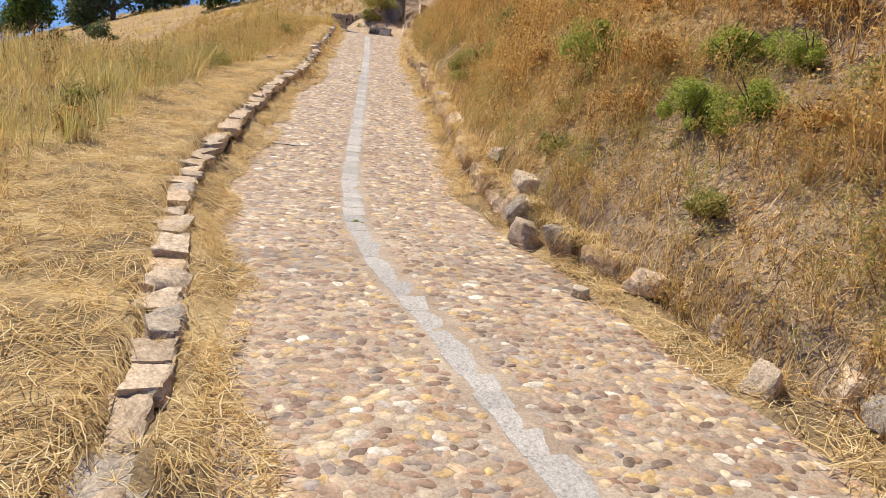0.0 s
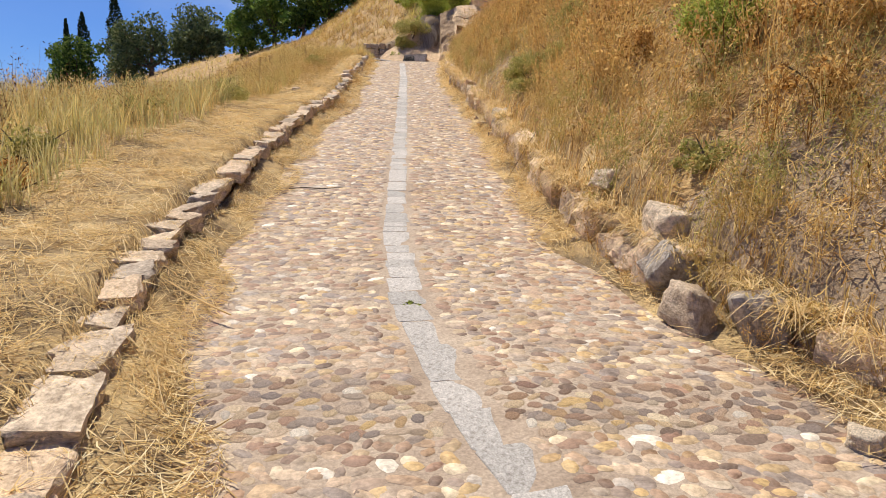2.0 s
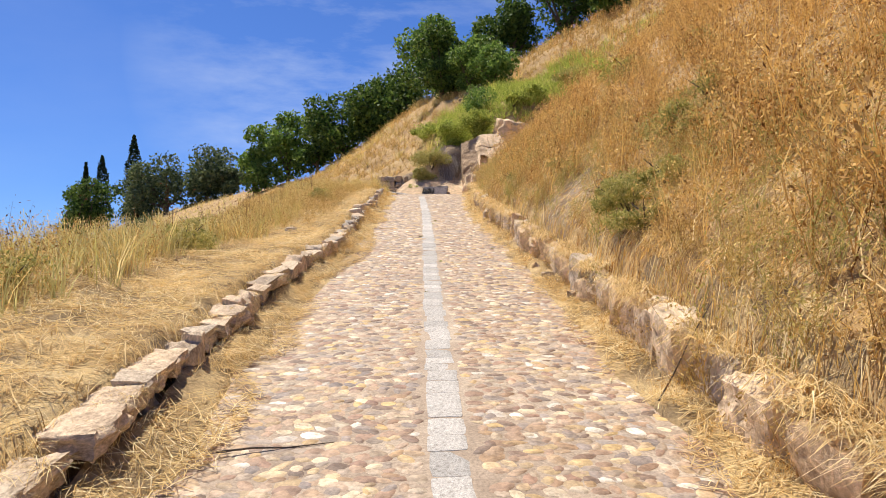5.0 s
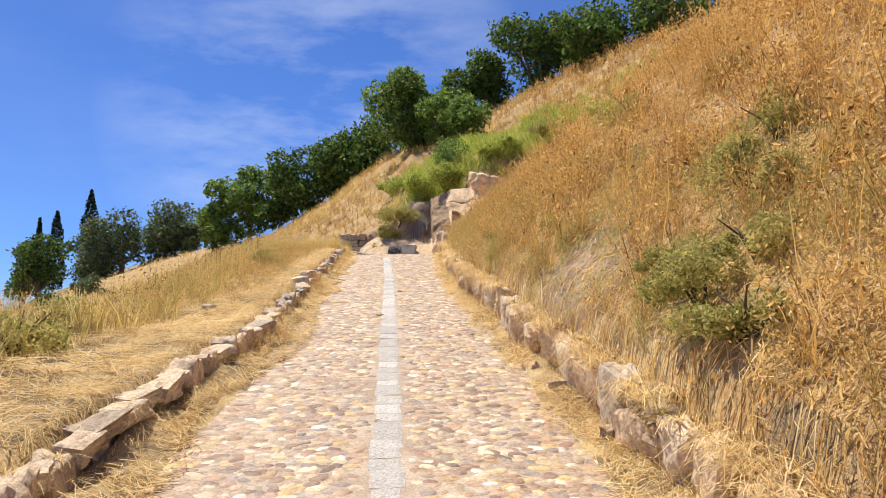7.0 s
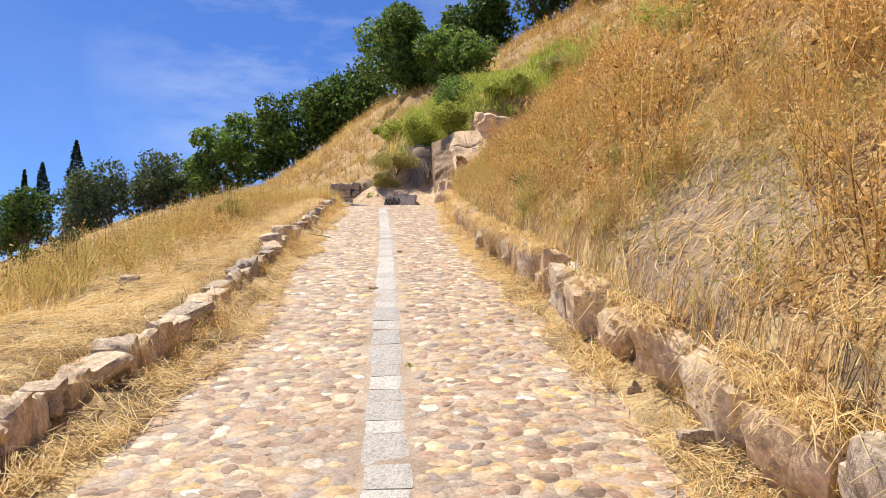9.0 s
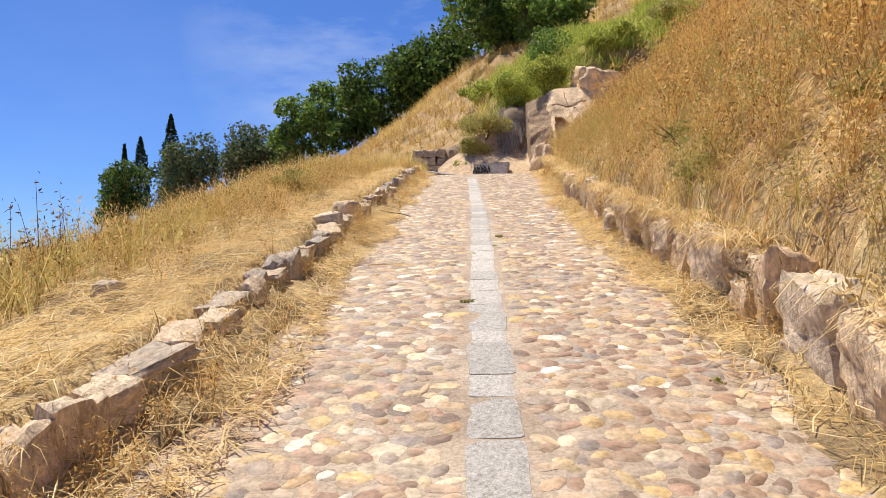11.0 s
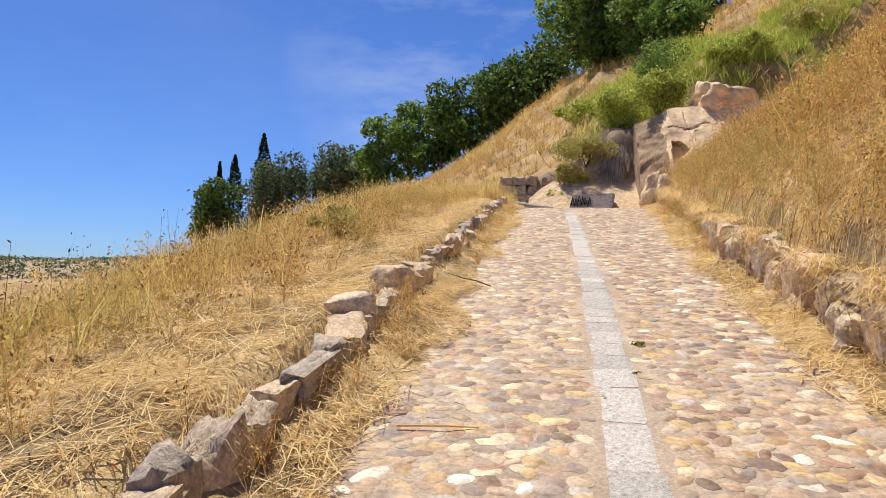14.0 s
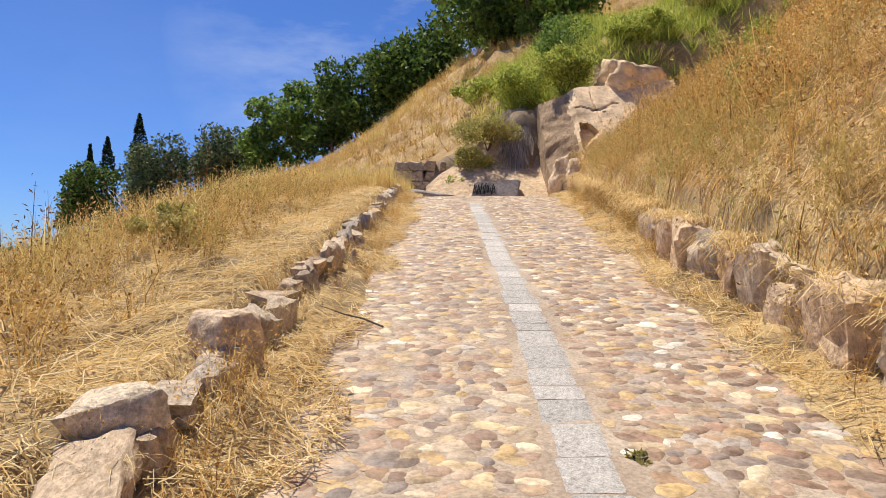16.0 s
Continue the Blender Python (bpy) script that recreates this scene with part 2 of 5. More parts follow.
left_x = smooth_line([-60, -8, -3, 0, 0.72, 1.6, 2.8, 4.2, 5.55, 8, 12, 14.3, 15.6, 20, 22.3, 26, 32, 60],
                     [0.0, 0.0, -0.15, -0.5, -0.63, -0.79, -1.04, -1.4, -1.58, -1.66, -1.72, -1.66, -1.46, -1.46, -1.5, -1.55, -1.7, -3], 0.2)
right_x = smooth_line([-60, -8, 0, 1.56, 2.7, 3.64, 4.9, 6, 8.5, 9.5, 13, 14, 16, 17.3, 19, 20.5, 23, 27, 32, 60],
                      [3.5, 3.4, 3.0, 2.66, 2.4, 2.1, 1.82, 1.6, 1.53, 1.55, 1.6, 1.56, 1.46, 1.41, 1.34, 1.31, 1.33, 1.55, 1.8, 2.2], 0.2)
slope_gain = smooth_line([-60, 1, 4, 8, 24, 29, 34, 60], [0.55, 0.6, 0.75, 1.0, 1.0, 0.78, 0.62, 0.62], 0.5)
wall_top = smooth_line([-60, 1, 4, 6, 9, 60], [0.18, 0.2, 0.3, 0.42, 0.46, 0.46], 0.4)
kerb_top = smooth_line([-60, -3, 2, 7, 13, 16, 22, 60], [0.14, 0.14, 0.19, 0.29, 0.31, 0.22, 0.24, 0.22], 0.4)
bank_tilt = smooth_line([-60, 0, 9, 13, 17, 24, 60], [0.03, 0.05, 0.09, 0.04, -0.10, -0.04, -0.04], 1.0)
drop_from = smooth_line([-60, 11, 16, 20, 25, 32, 60], [4.5, 4.5, 2.4, 1.7, 2.3, 3.0, 3.0], 1.0)
_wave = np.random.default_rng(5)
_waves = [(_wave.uniform(-1, 1, 2), _wave.uniform(0, 6.28)) for _ in range(14)]


def ripple(x, y, size):
    """Soft unevenness between about -1 and 1."""
    out = 0.0
    for n, (d, ph) in enumerate(_waves):
        f = 6.28 / size * (0.6 + 0.13 * n)
        d2 = d / np.hypot(*d)
        out = out + np.sin(f * (x * d2[0] + y * d2[1]) + ph) / 5.0
    return out


def step(v):
    v = np.clip(v, 0, 1)
    return v * v * (3 - 2 * v)


def land(x, y):
    """Height of the ground sheet."""
    x, y = np.asarray(x, float), np.asarray(y, float)
    p, lx, rx = path_z(y), left_x(y), right_x(y)
    ul, ur = np.maximum(lx - x, 0), np.maximum(x - rx, 0)
    far_left = np.maximum(ul - drop_from(y), 0)
    left = (kerb_top(y) + 0.018) * step((ul - 0.11) / 0.15) + bank_tilt(y) * np.minimum(ul, 5.0) - np.minimum(0.32 * far_left, 1.9 + 0.03 * far_left) - 0.02 * np.clip(far_left - 12, 0, 40) ** 2
    right = (wall_top(y) * step((ur - 0.10) / 0.15) + slope_gain(y) * (0.72 * ur + 0.75 * (1 - np.exp(-ur / 2.6)))) * (ur > 0)
    ur_far = np.maximum(ur - 14, 0)
    right = right - 0.45 * ur_far
    near = p + left + right
    rough = ripple(x, y, 1.1) * 0.035 + ripple(x, y, 4.0) * 0.10 * step((ul + ur) / 2.0)
    near = near + rough * step((ul + ur - 0.1) / 0.4) - 0.05 * ((ul + ur) <= 0)
    near = np.maximum(near, -45 + 0 * x)
    # the hill beyond the bend
    yb = 35.0 + 0.55 * np.maximum(0, -1.0 - x)
    base = 5.75 - 0.2 * np.clip(-3.0 - x, 0, 60)
    bluff = np.interp(x, [-6, -2.5, -1.2, 0.3, 1.0, 4.0, 6.0], [0.2, 0.8, 1.1, 1.8, 2.5, 2.6, 1.5])
    rise = np.interp(x, [-60, -10, -4, 1], [0.26, 0.27, 0.34, 0.44])
    d = np.maximum(y - yb, 0)
    hill = base + bluff * step(d / 1.0) + rise * np.maximum(d - 1.0, 0) + 0.6 * np.maximum(0, x - 1.5) * step(d / 3.0)
    top = np.interp(x, [-200, -120, -90, -66, -56, -31, -17, -8, -4.5, 0.3, 7, 11, 15, 19, 60, 400],
                    [-45, -30, -16, 4.0, 14.0, 15.6, 13.4, 13.6, 15.0, 16.2, 18.6, 20.6, 20.7, 21.8, 28, 30])
    hill = top - np.log1p(np.exp(np.clip((top - hill) * 1.4, -30, 30))) / 1.4 + ripple(x, y, 7.0) * 0.18 * step(d / 3)
    out = np.where(y > yb - 0.02, np.maximum(near, hill), near)
    # valley and far hills
    r = np.hypot(x, y)
    wide = step((r - 130) / 220)
    ang = np.arctan2(x, y)
    far = -45 + (88 + 10 * np.sin(9 * ang) + 6 * np.sin(23 * ang + 1)) * step((r - 700) / 1700)
    return out * (1 - wide) + far * wide


# ---- builders ----


def mesh_from(name, verts, quads, mats, smooth=False):
    me = bpy.data.meshes.new(name)
    verts, quads = np.asarray(verts, np.float32), np.asarray(quads, np.int32)
    me.vertices.add(len(verts))
    me.vertices.foreach_set("co", verts.ravel())
    me.loops.add(quads.size)
    me.loops.foreach_set("vertex_index", quads.ravel())
    me.polygons.add(len(quads))
    me.polygons.foreach_set("loop_start", np.arange(0, quads.size, quads.shape[1], dtype=np.int32))
    if smooth:
        me.polygons.foreach_set("use_smooth", np.ones(len(quads), bool))
    me.update(calc_edges=True)
    me.validate()
    me.materials.append(mats)
    return me


def part(name, me, parent, label="", m=None):
    ob = new(name, me)
    ob.parent = parent
    if m is not None:
        ob.matrix_basis = m
    return tagged(ob, label)


def holder(name, place, label, category, group="", kind=""):
    ob = new(name)
    ob.location = place
    ob.empty_display_size = 0.1
    return tagged(ob, label, category, group, kind)


def strips(points, width, side):
    """Ribbons: points (n, k, 3), side (n, 3), width (n, k)."""
    n, k, _ = points.shape
    off = side[:, None, :] * width[:, :, None] * 0.5
    v = np.stack([points - off, points + off], 2).reshape(-1, 3)
    i = (np.arange(n) * k * 2)[:, None] + (np.arange(k - 1) * 2)[None]
    q = np.stack([i, i + 1, i + 3, i + 2], -1).reshape(-1, 4)
    return v, q


def joined(pieces):
    vs, qs, base = [], [], 0
    for v, q in pieces:
        vs.append(v)
        qs.append(q + base)
        base += len(v)
    return np.concatenate(vs), np.concatenate(qs)


def drift(x, y):
    """Depth of the chaff blown against the kerb and the wall."""
    el, er = np.maximum(x - left_x(y), 0), np.maximum(right_x(y) - x, 0)
    return 0.15 * np.clip(1 - el / 0.36, 0, 1) ** 1.3 * (0.75 + 0.35 * ripple(x, y, 1.7)) + 0.09 * np.clip(1 - er / 0.34, 0, 1) ** 1.3 * (0.75 + 0.35 * ripple(x, y, 1.9))


def lying(rng, x, y, lengths, thick, lift):
    """Straws lying on the ground at x, y."""
    n = len(x)
    a = rng.uniform(0, 2 * np.pi, n)
    k = np.linspace(-0.5, 0.5, 3)
    bend = rng.normal(0, 0.22, n)
    px = x[:, None] + lengths[:, None] * (np.cos(a)[:, None] * k - np.sin(a)[:, None] * bend[:, None] * (k**2) * 2)
    py = y[:, None] + lengths[:, None] * (np.sin(a)[:, None] * k + np.cos(a)[:, None] * bend[:, None] * (k**2) * 2)
    z0 = land(px, py)
    on_lane = (px > left_x(py)) & (px < right_x(py))
    z0 = np.where(on_lane, np.maximum(z0, path_z(py) + 0.012 + drift(px, py)), z0)
    hi = rng.uniform(0.0, 1.0, n) ** 2 * lift
    tilt = rng.normal(0, 0.6, n) * lift
    pz = z0 * 0.9 + z0.mean(1)[:, None] * 0.1 + 0.008 + hi[:, None] + np.abs(tilt)[:, None] * (k + 0.5)[None] * 0.8
    pts = np.stack([px, py, pz], -1)
    w = (rng.uniform(0.6, 1.4, n) * thick)[:, None] * np.array([0.9, 1, 0.5])[None]
    side = np.stack([-np.sin(a), np.cos(a), rng.normal(0, 0.5, n)], -1)
    return strips(pts, w, side / np.linalg.norm(side, axis=1)[:, None])


def tuft(rng, blades, height, spread, width, segs=2):
    """Upright blades from one root."""
    a = rng.uniform(0, 2 * np.pi, blades)
    lean = rng.uniform(0.05, 1.0, blades) * spread
    h = height * rng.uniform(0.45, 1.0, blades)
    t = np.linspace(0, 1, segs + 1)
    root = rng.normal(0, 0.03, (blades, 2))
    out = lean[:, None] * h[:, None] * (0.35 * t + 0.65 * t**2)
    pts = np.stack([root[:, :1] + np.cos(a)[:, None] * out, root[:, 1:] + np.sin(a)[:, None] * out, h[:, None] * t * (1 - 0.18 * lean[:, None] * t)], -1)
    b = a + np.pi / 2 + rng.normal(0, 0.5, blades)
    side = np.stack([np.cos(b), np.sin(b), 0 * b], -1)
    w = width * rng.uniform(0.7, 1.3, blades)[:, None] * (1 - 0.75 * t)[None]
    return strips(pts, w, side)


def drooping(rng, blades, reach, width):
    """Thin stems that spread out from one root and sag over an edge."""
    a = rng.uniform(0, 2 * np.pi, blades)
    r = reach * rng.uniform(0.4, 1.0, blades)
    t = np.linspace(0, 1, 4)
    rise = rng.uniform(0.1, 0.5, blades)[:, None] * r[:, None]
    out = r[:, None] * t + rng.normal(0, 0.012, (blades, 4)) * t
    pts = np.stack([np.cos(a)[:, None] * out, np.sin(a)[:, None] * out, rise * (2.2 * t - 2.6 * t**2)], -1)
    b = a + np.pi / 2 + rng.normal(0, 0.6, blades)
    return strips(pts, width * rng.uniform(0.7, 1.5, blades)[:, None] * (1 - 0.5 * t)[None], np.stack([np.cos(b), np.sin(b), 0 * b], -1))


def leaves_at(rng, c, size, slim=0.3):
    """One small bent leaf at each place."""
    n = len(c)
    d = rng.normal(0, 1, (n, 3))
    d /= np.linalg.norm(d, axis=1)[:, None]
    e = np.cross(d, rng.normal(0, 1, (n, 3)))
    e /= np.linalg.norm(e, axis=1)[:, None] + 1e-9
    s = size * rng.uniform(0.6, 1.4, n)[:, None]
    v = np.stack([c - d * s * 0.55, c + e * s * slim, c + d * s * 0.55, c - e * s * slim], 1).reshape(-1, 3)
    return v, np.arange(4 * n).reshape(-1, 4)


def weed(rng, stems, height, spread, leaf, per_stem, width=0.006):
    """A dry branching weed: thin stems set with small leaves and seed heads."""
    a = rng.uniform(0, 2 * np.pi, stems)
    lean = rng.uniform(0.1, 1.0, stems) * spread
    h = height * rng.uniform(0.5, 1.0, stems)
    t = np.linspace(0, 1, 3)
    out = lean[:, None] * h[:, None] * (0.5 * t + 0.5 * t**2)
    root = rng.normal(0, 0.04, (stems, 2))
    pts = np.stack([root[:, :1] + np.cos(a)[:, None] * out, root[:, 1:] + np.sin(a)[:, None] * out, h[:, None] * t], -1)
    b = a + np.pi / 2
    s = strips(pts, width * (1.1 - 0.8 * t)[None] * np.ones((stems, 1)), np.stack([np.cos(b), np.sin(b), 0 * b], -1))
    k = rng.uniform(0.25, 1.0, (stems, per_stem))
    i = np.clip((k * 2).astype(int), 0, 1)
    f = (k * 2 - i)[..., None]
    row = np.arange(stems)[:, None]
    c = pts[row, i] * (1 - f) + pts[row, i + 1] * f + rng.normal(0, 0.035, (stems, per_stem, 3))
    return joined([s, leaves_at(rng, c.reshape(-1, 3), leaf, 0.17)])


def bushy(rng, stems, height, spread, leaf, heads, per_head, width=0.005):
    """A dry bushy weed: crooked branching stems, each twig ending in a tight cluster of curled leaves."""
    pieces = []
    a = rng.uniform(0, 2 * np.pi, stems)
    lean = rng.uniform(0.1, 1.0, stems) * spread
    h = height * rng.uniform(0.55, 1.0, stems)
    t = np.linspace(0, 1, 4)
    out = lean[:, None] * h[:, None] * (0.6 * t + 0.4 * t**2)
    wob = rng.normal(0, 0.03, (stems, 4, 3)) * t[None, :, None]
    pts = np.stack([np.cos(a)[:, None] * out, np.sin(a)[:, None] * out, h[:, None] * t], -1) + wob
    b = a + np.pi / 2
    pieces.append(strips(pts, width * (1.1 - 0.7 * t)[None] * np.ones((stems, 1)), np.stack([np.cos(b), np.sin(b), 0 * b], -1)))
    k = rng.uniform(0.35, 1.0, (stems, heads)) * 3
    i = np.clip(k.astype(int), 0, 2)
    f = (k - i)[..., None]
    row = np.arange(stems)[:, None]
    at = (pts[row, i] * (1 - f) + pts[row, i + 1] * f).reshape(-1, 3)
    tip = at + rng.normal(0, 0.075, at.shape) * height + np.array([0, 0, 0.05 * height])
    g = rng.uniform(0, 6.28, len(at))
    pieces.append(strips(np.stack([at, tip], 1), np.full((len(at), 2), width * 0.6), np.stack([np.cos(g), np.sin(g), 0 * g], -1)))
    c = np.repeat(tip, per_head, 0) + rng.normal(0, leaf * 0.75, (len(tip) * per_head, 3)) * (1, 1, 1.3)
    pieces.append(leaves_at(rng, c, leaf, 0.22))
    return joined(pieces)


def scattered(rng, protos, x, y, size, sink=0.02, height=None):
    """Copies of the prototypes on the ground, as one mesh."""
    on_lane = (x > left_x(y)) & (x < right_x(y))
    z = np.where(on_lane, np.maximum(land(x, y), path_z(y) - 0.02 + drift(x, y)), land(x, y)) - sink
    if height is not None:
        z = height
    pick = rng.integers(0, len(protos), len(x))
    turn = rng.uniform(0, 2 * np.pi, len(x))
    pieces = []
    for k, (v, q) in enumerate(protos):
        s = np.flatnonzero(pick == k)
        if not len(s):
            continue
        c, sn = np.cos(turn[s])[:, None], np.sin(turn[s])[:, None]
        sc = size[s][:, None]
        vx = (v[None, :, 0] * c - v[None, :, 1] * sn) * sc + x[s][:, None]
        vy = (v[None, :, 0] * sn + v[None, :, 1] * c) * sc + y[s][:, None]
        vz = v[None, :, 2] * sc + z[s][:, None]
        vv = np.stack([vx, vy, vz], -1).reshape(-1, 3)
        qq = (q[None] + (np.arange(len(s)) * len(v))[:, None, None]).reshape(-1, 4)
        pieces.append((vv, qq))
    return joined(pieces)


def stuff(name, geo, mat, label, category):
    return tagged(new(name, mesh_from(name, geo[0], geo[1], mat)), label, category, kind="stuff")


def rock_mesh(name, seed, mat, box=8.0, cuts=5, rough=0.06, fine=3):
    """A broken stone about 1 m across: a blunt block with split faces and an uneven skin."""
    rng = np.random.default_rng(seed)
    bm = bmesh.new()
    bmesh.ops.create_icosphere(bm, subdivisions=fine, radius=1.0)
    v = np.array([p.co[:] for p in bm.verts])
    v = v / (np.abs(v) ** box).sum(1)[:, None] ** (1 / box) * 0.5
    skew = rng.normal(0, 0.14, (3, 3))
    np.fill_diagonal(skew, 0)
    v = v + v @ skew
    for _ in range(cuts):
        d = rng.normal(0, 1, 3) * (1, 1, 0.7)
        d /= np.linalg.norm(d)
        over = np.maximum(v @ d - rng.uniform(0.40, 0.60), 0)
        v = v - over[:, None] * d
    off = Vector((seed * 3.1, seed * 1.7, 0))
    for n, p in enumerate(bm.verts):
        q = Vector(v[n])
        k = noise.noise(q * 2.0 + off) * rough * 1.3 + noise.noise(q * 5.0 + off) * rough * 1.1 - abs(noise.noise(q * 9.0 + off)) * rough * 1.2
        p.co = q + q.normalized() * k
    me = bpy.data.meshes.new(name)
    bm.to_mesh(me)
    bm.free()
    me.polygons.foreach_set("use_smooth", np.ones(len(me.polygons), bool))
    me.materials.append(mat)
    return me


def block_mesh(name, seed, mat, n=7, jitter=0.13, rough=0.035, soft=0.10):
    """A split building stone about 1 m across: crooked six-sided block, chipped edges, pitted faces."""
    rng = np.random.default_rng(seed)
    corner = {c: np.array(c, float) - 0.5 + rng.normal(0, jitter, 3) * (1, 1, 0.8) for c in ((a, b, d) for a in (0, 1) for b in (0, 1) for d in (0, 1))}
    key, verts, quads = {}, [], []
    off = Vector((seed * 3.1, seed * 1.7, 0))

    def vertex(i, j, k):
        if (i, j, k) not in key:
            f = np.array((i, j, k)) / n
            p = sum(corner[c] * np.prod([f[q] if c[q] else 1 - f[q] for q in range(3)]) for c in corner)
            edge = sorted(min(v, 1 - v) for v in f)[1]
            p = p * (1 - soft * max(0.0, 1 - edge * 5))
            q = Vector(p)
            big = noise.noise(q * 2.3 + off) * rough * 1.4
            pit = noise.noise(q * 6.0 + off) * rough - abs(noise.noise(q * 12.0 + off)) * rough * 0.9
            key[i, j, k] = len(verts)
            verts.append(q + q.normalized() * (big + pit))
        return key[i, j, k]

    for axis in range(3):
        for end in (0, n):
            for a in range(n):
                for b in range(n):
                    def at(u, v):
                        ijk = [u, v]
                        ijk.insert(axis, end)
                        return vertex(*ijk)
                    q = (at(a, b), at(a + 1, b), at(a + 1, b + 1), at(a, b + 1))
                    quads.append(q if (end == n) == (axis != 1) else q[::-1])
    me = mesh_from(name, [p[:] for p in verts], quads, mat, True)
    me.set_sharp_from_angle(angle=radians(32))
    return me


def tube(points, radii, sides=7):
    """A tapered round limb along points."""
    pts = [Vector(p) for p in points]
    vs, qs = [], []
    for n, p in enumerate(pts):
        d = (pts[min(n + 1, len(pts) - 1)] - pts[max(n - 1, 0)]).normalized()
        a = d.orthogonal().normalized()
        b = d.cross(a)
        for k in range(sides):
            g = 2 * math.pi * k / sides
            vs.append(p + (a * math.cos(g) + b * math.sin(g)) * radii[n])
    for n in range(len(pts) - 1):
        for k in range(sides):
            k2 = (k + 1) % sides
            qs.append((n * sides + k, n * sides + k2, (n + 1) * sides + k2, (n + 1) * sides + k))
    return np.array([p[:] for p in vs]), np.array(qs)


def tree(name, x, y, top, radius, seed, mat, leaf, count, label, trunk=0.3, blobs=9, group="", low=0.0):
    """Tapered trunk with limbs, and a crown of many small leaves in uneven clumps."""
    rng = np.random.default_rng(seed)
    z = float(land(x, y)) - 0.1
    h = top - z
    root = holder(name, (x, y, z), label, "tree", group)
    th = h * trunk
    pieces = [tube([(0, 0, 0), (0.05 * h * 0.2, 0.02 * h, th * 0.6), (0.1, 0, th), (0, 0.1, h * 0.75)], [0.055 * radius + 0.06, 0.045 * radius + 0.05, 0.04 * radius + 0.04, 0.03])]
    cs, rs = [], []
    for b in range(blobs):
        a = rng.uniform(0, 6.28)
        f = rng.uniform(0.0, 0.72)
        hz = th * (0.75 - low) + (h - th * (0.75 - low)) * rng.uniform(0.12, 0.84)
        c = np.array([math.cos(a) * f * radius, math.sin(a) * f * radius, hz])
        cs.append(c)
        rs.append(radius * rng.uniform(0.34, 0.55) * (1.1 - 0.35 * (hz / h)))
        pieces.append(tube([(0, 0, th * 0.7), tuple(c * (0.5, 0.5, 0.5) + np.array((0, 0, th * 0.35))), tuple(c)], [0.04 * radius, 0.025 * radius, 0.012 * radius], 5))
    cs.append(np.array([0, 0, h - radius * 0.38]))
    rs.append(radius * 0.42)
    part("trunk", mesh_from("trunk", *joined(pieces), M_BARK, True), root, "grey-brown bark")
    w = np.array(rs) ** 2
    k = rng.choice(len(cs), count, p=w / w.sum())
    d = rng.normal(0, 1, (count, 3))
    d /= np.linalg.norm(d, axis=1)[:, None]
    lump = 1 + 0.22 * np.sin(d[:, 0] * 5 + k) * np.sin(d[:, 1] * 6 + 2 * k) + rng.normal(0, 0.09, count)
    r = np.array(rs)[k] * rng.uniform(0.35, 1, count) ** 0.4 * lump
    c = np.array(cs)[k] + d * r[:, None] * np.array([1, 1, 0.85])
    c[:, 2] = np.maximum(c[:, 2], 0.1)
    part("crown", mesh_from("crown", *leaves_at(rng, c, leaf), mat), root)
    return root


def cypress(x, y, top, radius, seed, count=3200):
    rng = np.random.default_rng(seed)
    z = float(land(x, y)) - 0.1
    h = top - z
    root = holder("cypress_tree", (x, y, z), "slender dark green cypress on the far slope", "tree", "cypresses")
    part("trunk", mesh_from("trunk", *tube([(0, 0, 0), (0, 0, h * 0.5), (0, 0, h * 0.95)], [0.18, 0.12, 0.02]), M_BARK, True), root, "grey-brown bark")
    t = rng.uniform(0.06, 1, count)
    prof = np.interp(t, [0, 0.12, 0.4, 0.7, 0.9, 1], [0.55, 0.95, 1.0, 0.68, 0.3, 0.04]) * radius
    a = rng.uniform(0, 6.28, count)
    r = prof * rng.uniform(0.4, 1, count) ** 0.5 * (1 + 0.2 * np.sin(a * 3 + t * 25)) + rng.normal(0, 0.05, count)
    c = np.stack([np.cos(a) * r, np.sin(a) * r, t * h], -1)
    part("crown", mesh_from("crown", *leaves_at(rng, c, 0.34), M_CYPRESS), root)
    return root


def bush(x, y, radius, height, seed, mat, leaf, count, label, group="", name="bush", z=None):
    """A low shrub: several stems and a loose dome of small leaves."""
    rng = np.random.default_rng(seed)
    z = (float(land(x, y)) if z is None else z) - 0.05
    root = holder(name, (x, y, z), label, "shrub", group)
    for _ in range(6):
        a, f = rng.uniform(0, 6.28), rng.uniform(0.2, 0.8)
        tip = (math.cos(a) * f * radius, math.sin(a) * f * radius, height * rng.uniform(0.5, 0.9))
        part("stem", mesh_from("stem", *tube([(0, 0, 0), (tip[0] * 0.4, tip[1] * 0.4, tip[2] * 0.6), tip], [0.012 + 0.01 * radius, 0.01, 0.004], 4), M_BARK), root)
    n_b = 11
    ba, bf = rng.uniform(0, 6.28, n_b), rng.uniform(0, 0.75, n_b)
    bc = np.stack([np.cos(ba) * bf * radius, np.sin(ba) * bf * radius, height * rng.uniform(0.25, 0.72, n_b) * (1.1 - 0.4 * bf)], -1)
    k = rng.integers(0, n_b, count)
    d = rng.normal(0, 1, (count, 3))
    d /= np.linalg.norm(d, axis=1)[:, None]
    r = rng.uniform(0.2, 1, count) ** 0.45 * (1 + rng.normal(0, 0.12, count)) * (0.28 + 0.12 * np.sin(k * 2.4))
    c = bc[k] + d * r[:, None] * np.array([radius, radius, height * 0.85])
    c[:, 2] = np.maximum(c[:, 2], 0.02)
    part("foliage", mesh_from("foliage", *leaves_at(rng, c, leaf, 0.2), mat), root)
    return root

# ---- the ground sheet ----


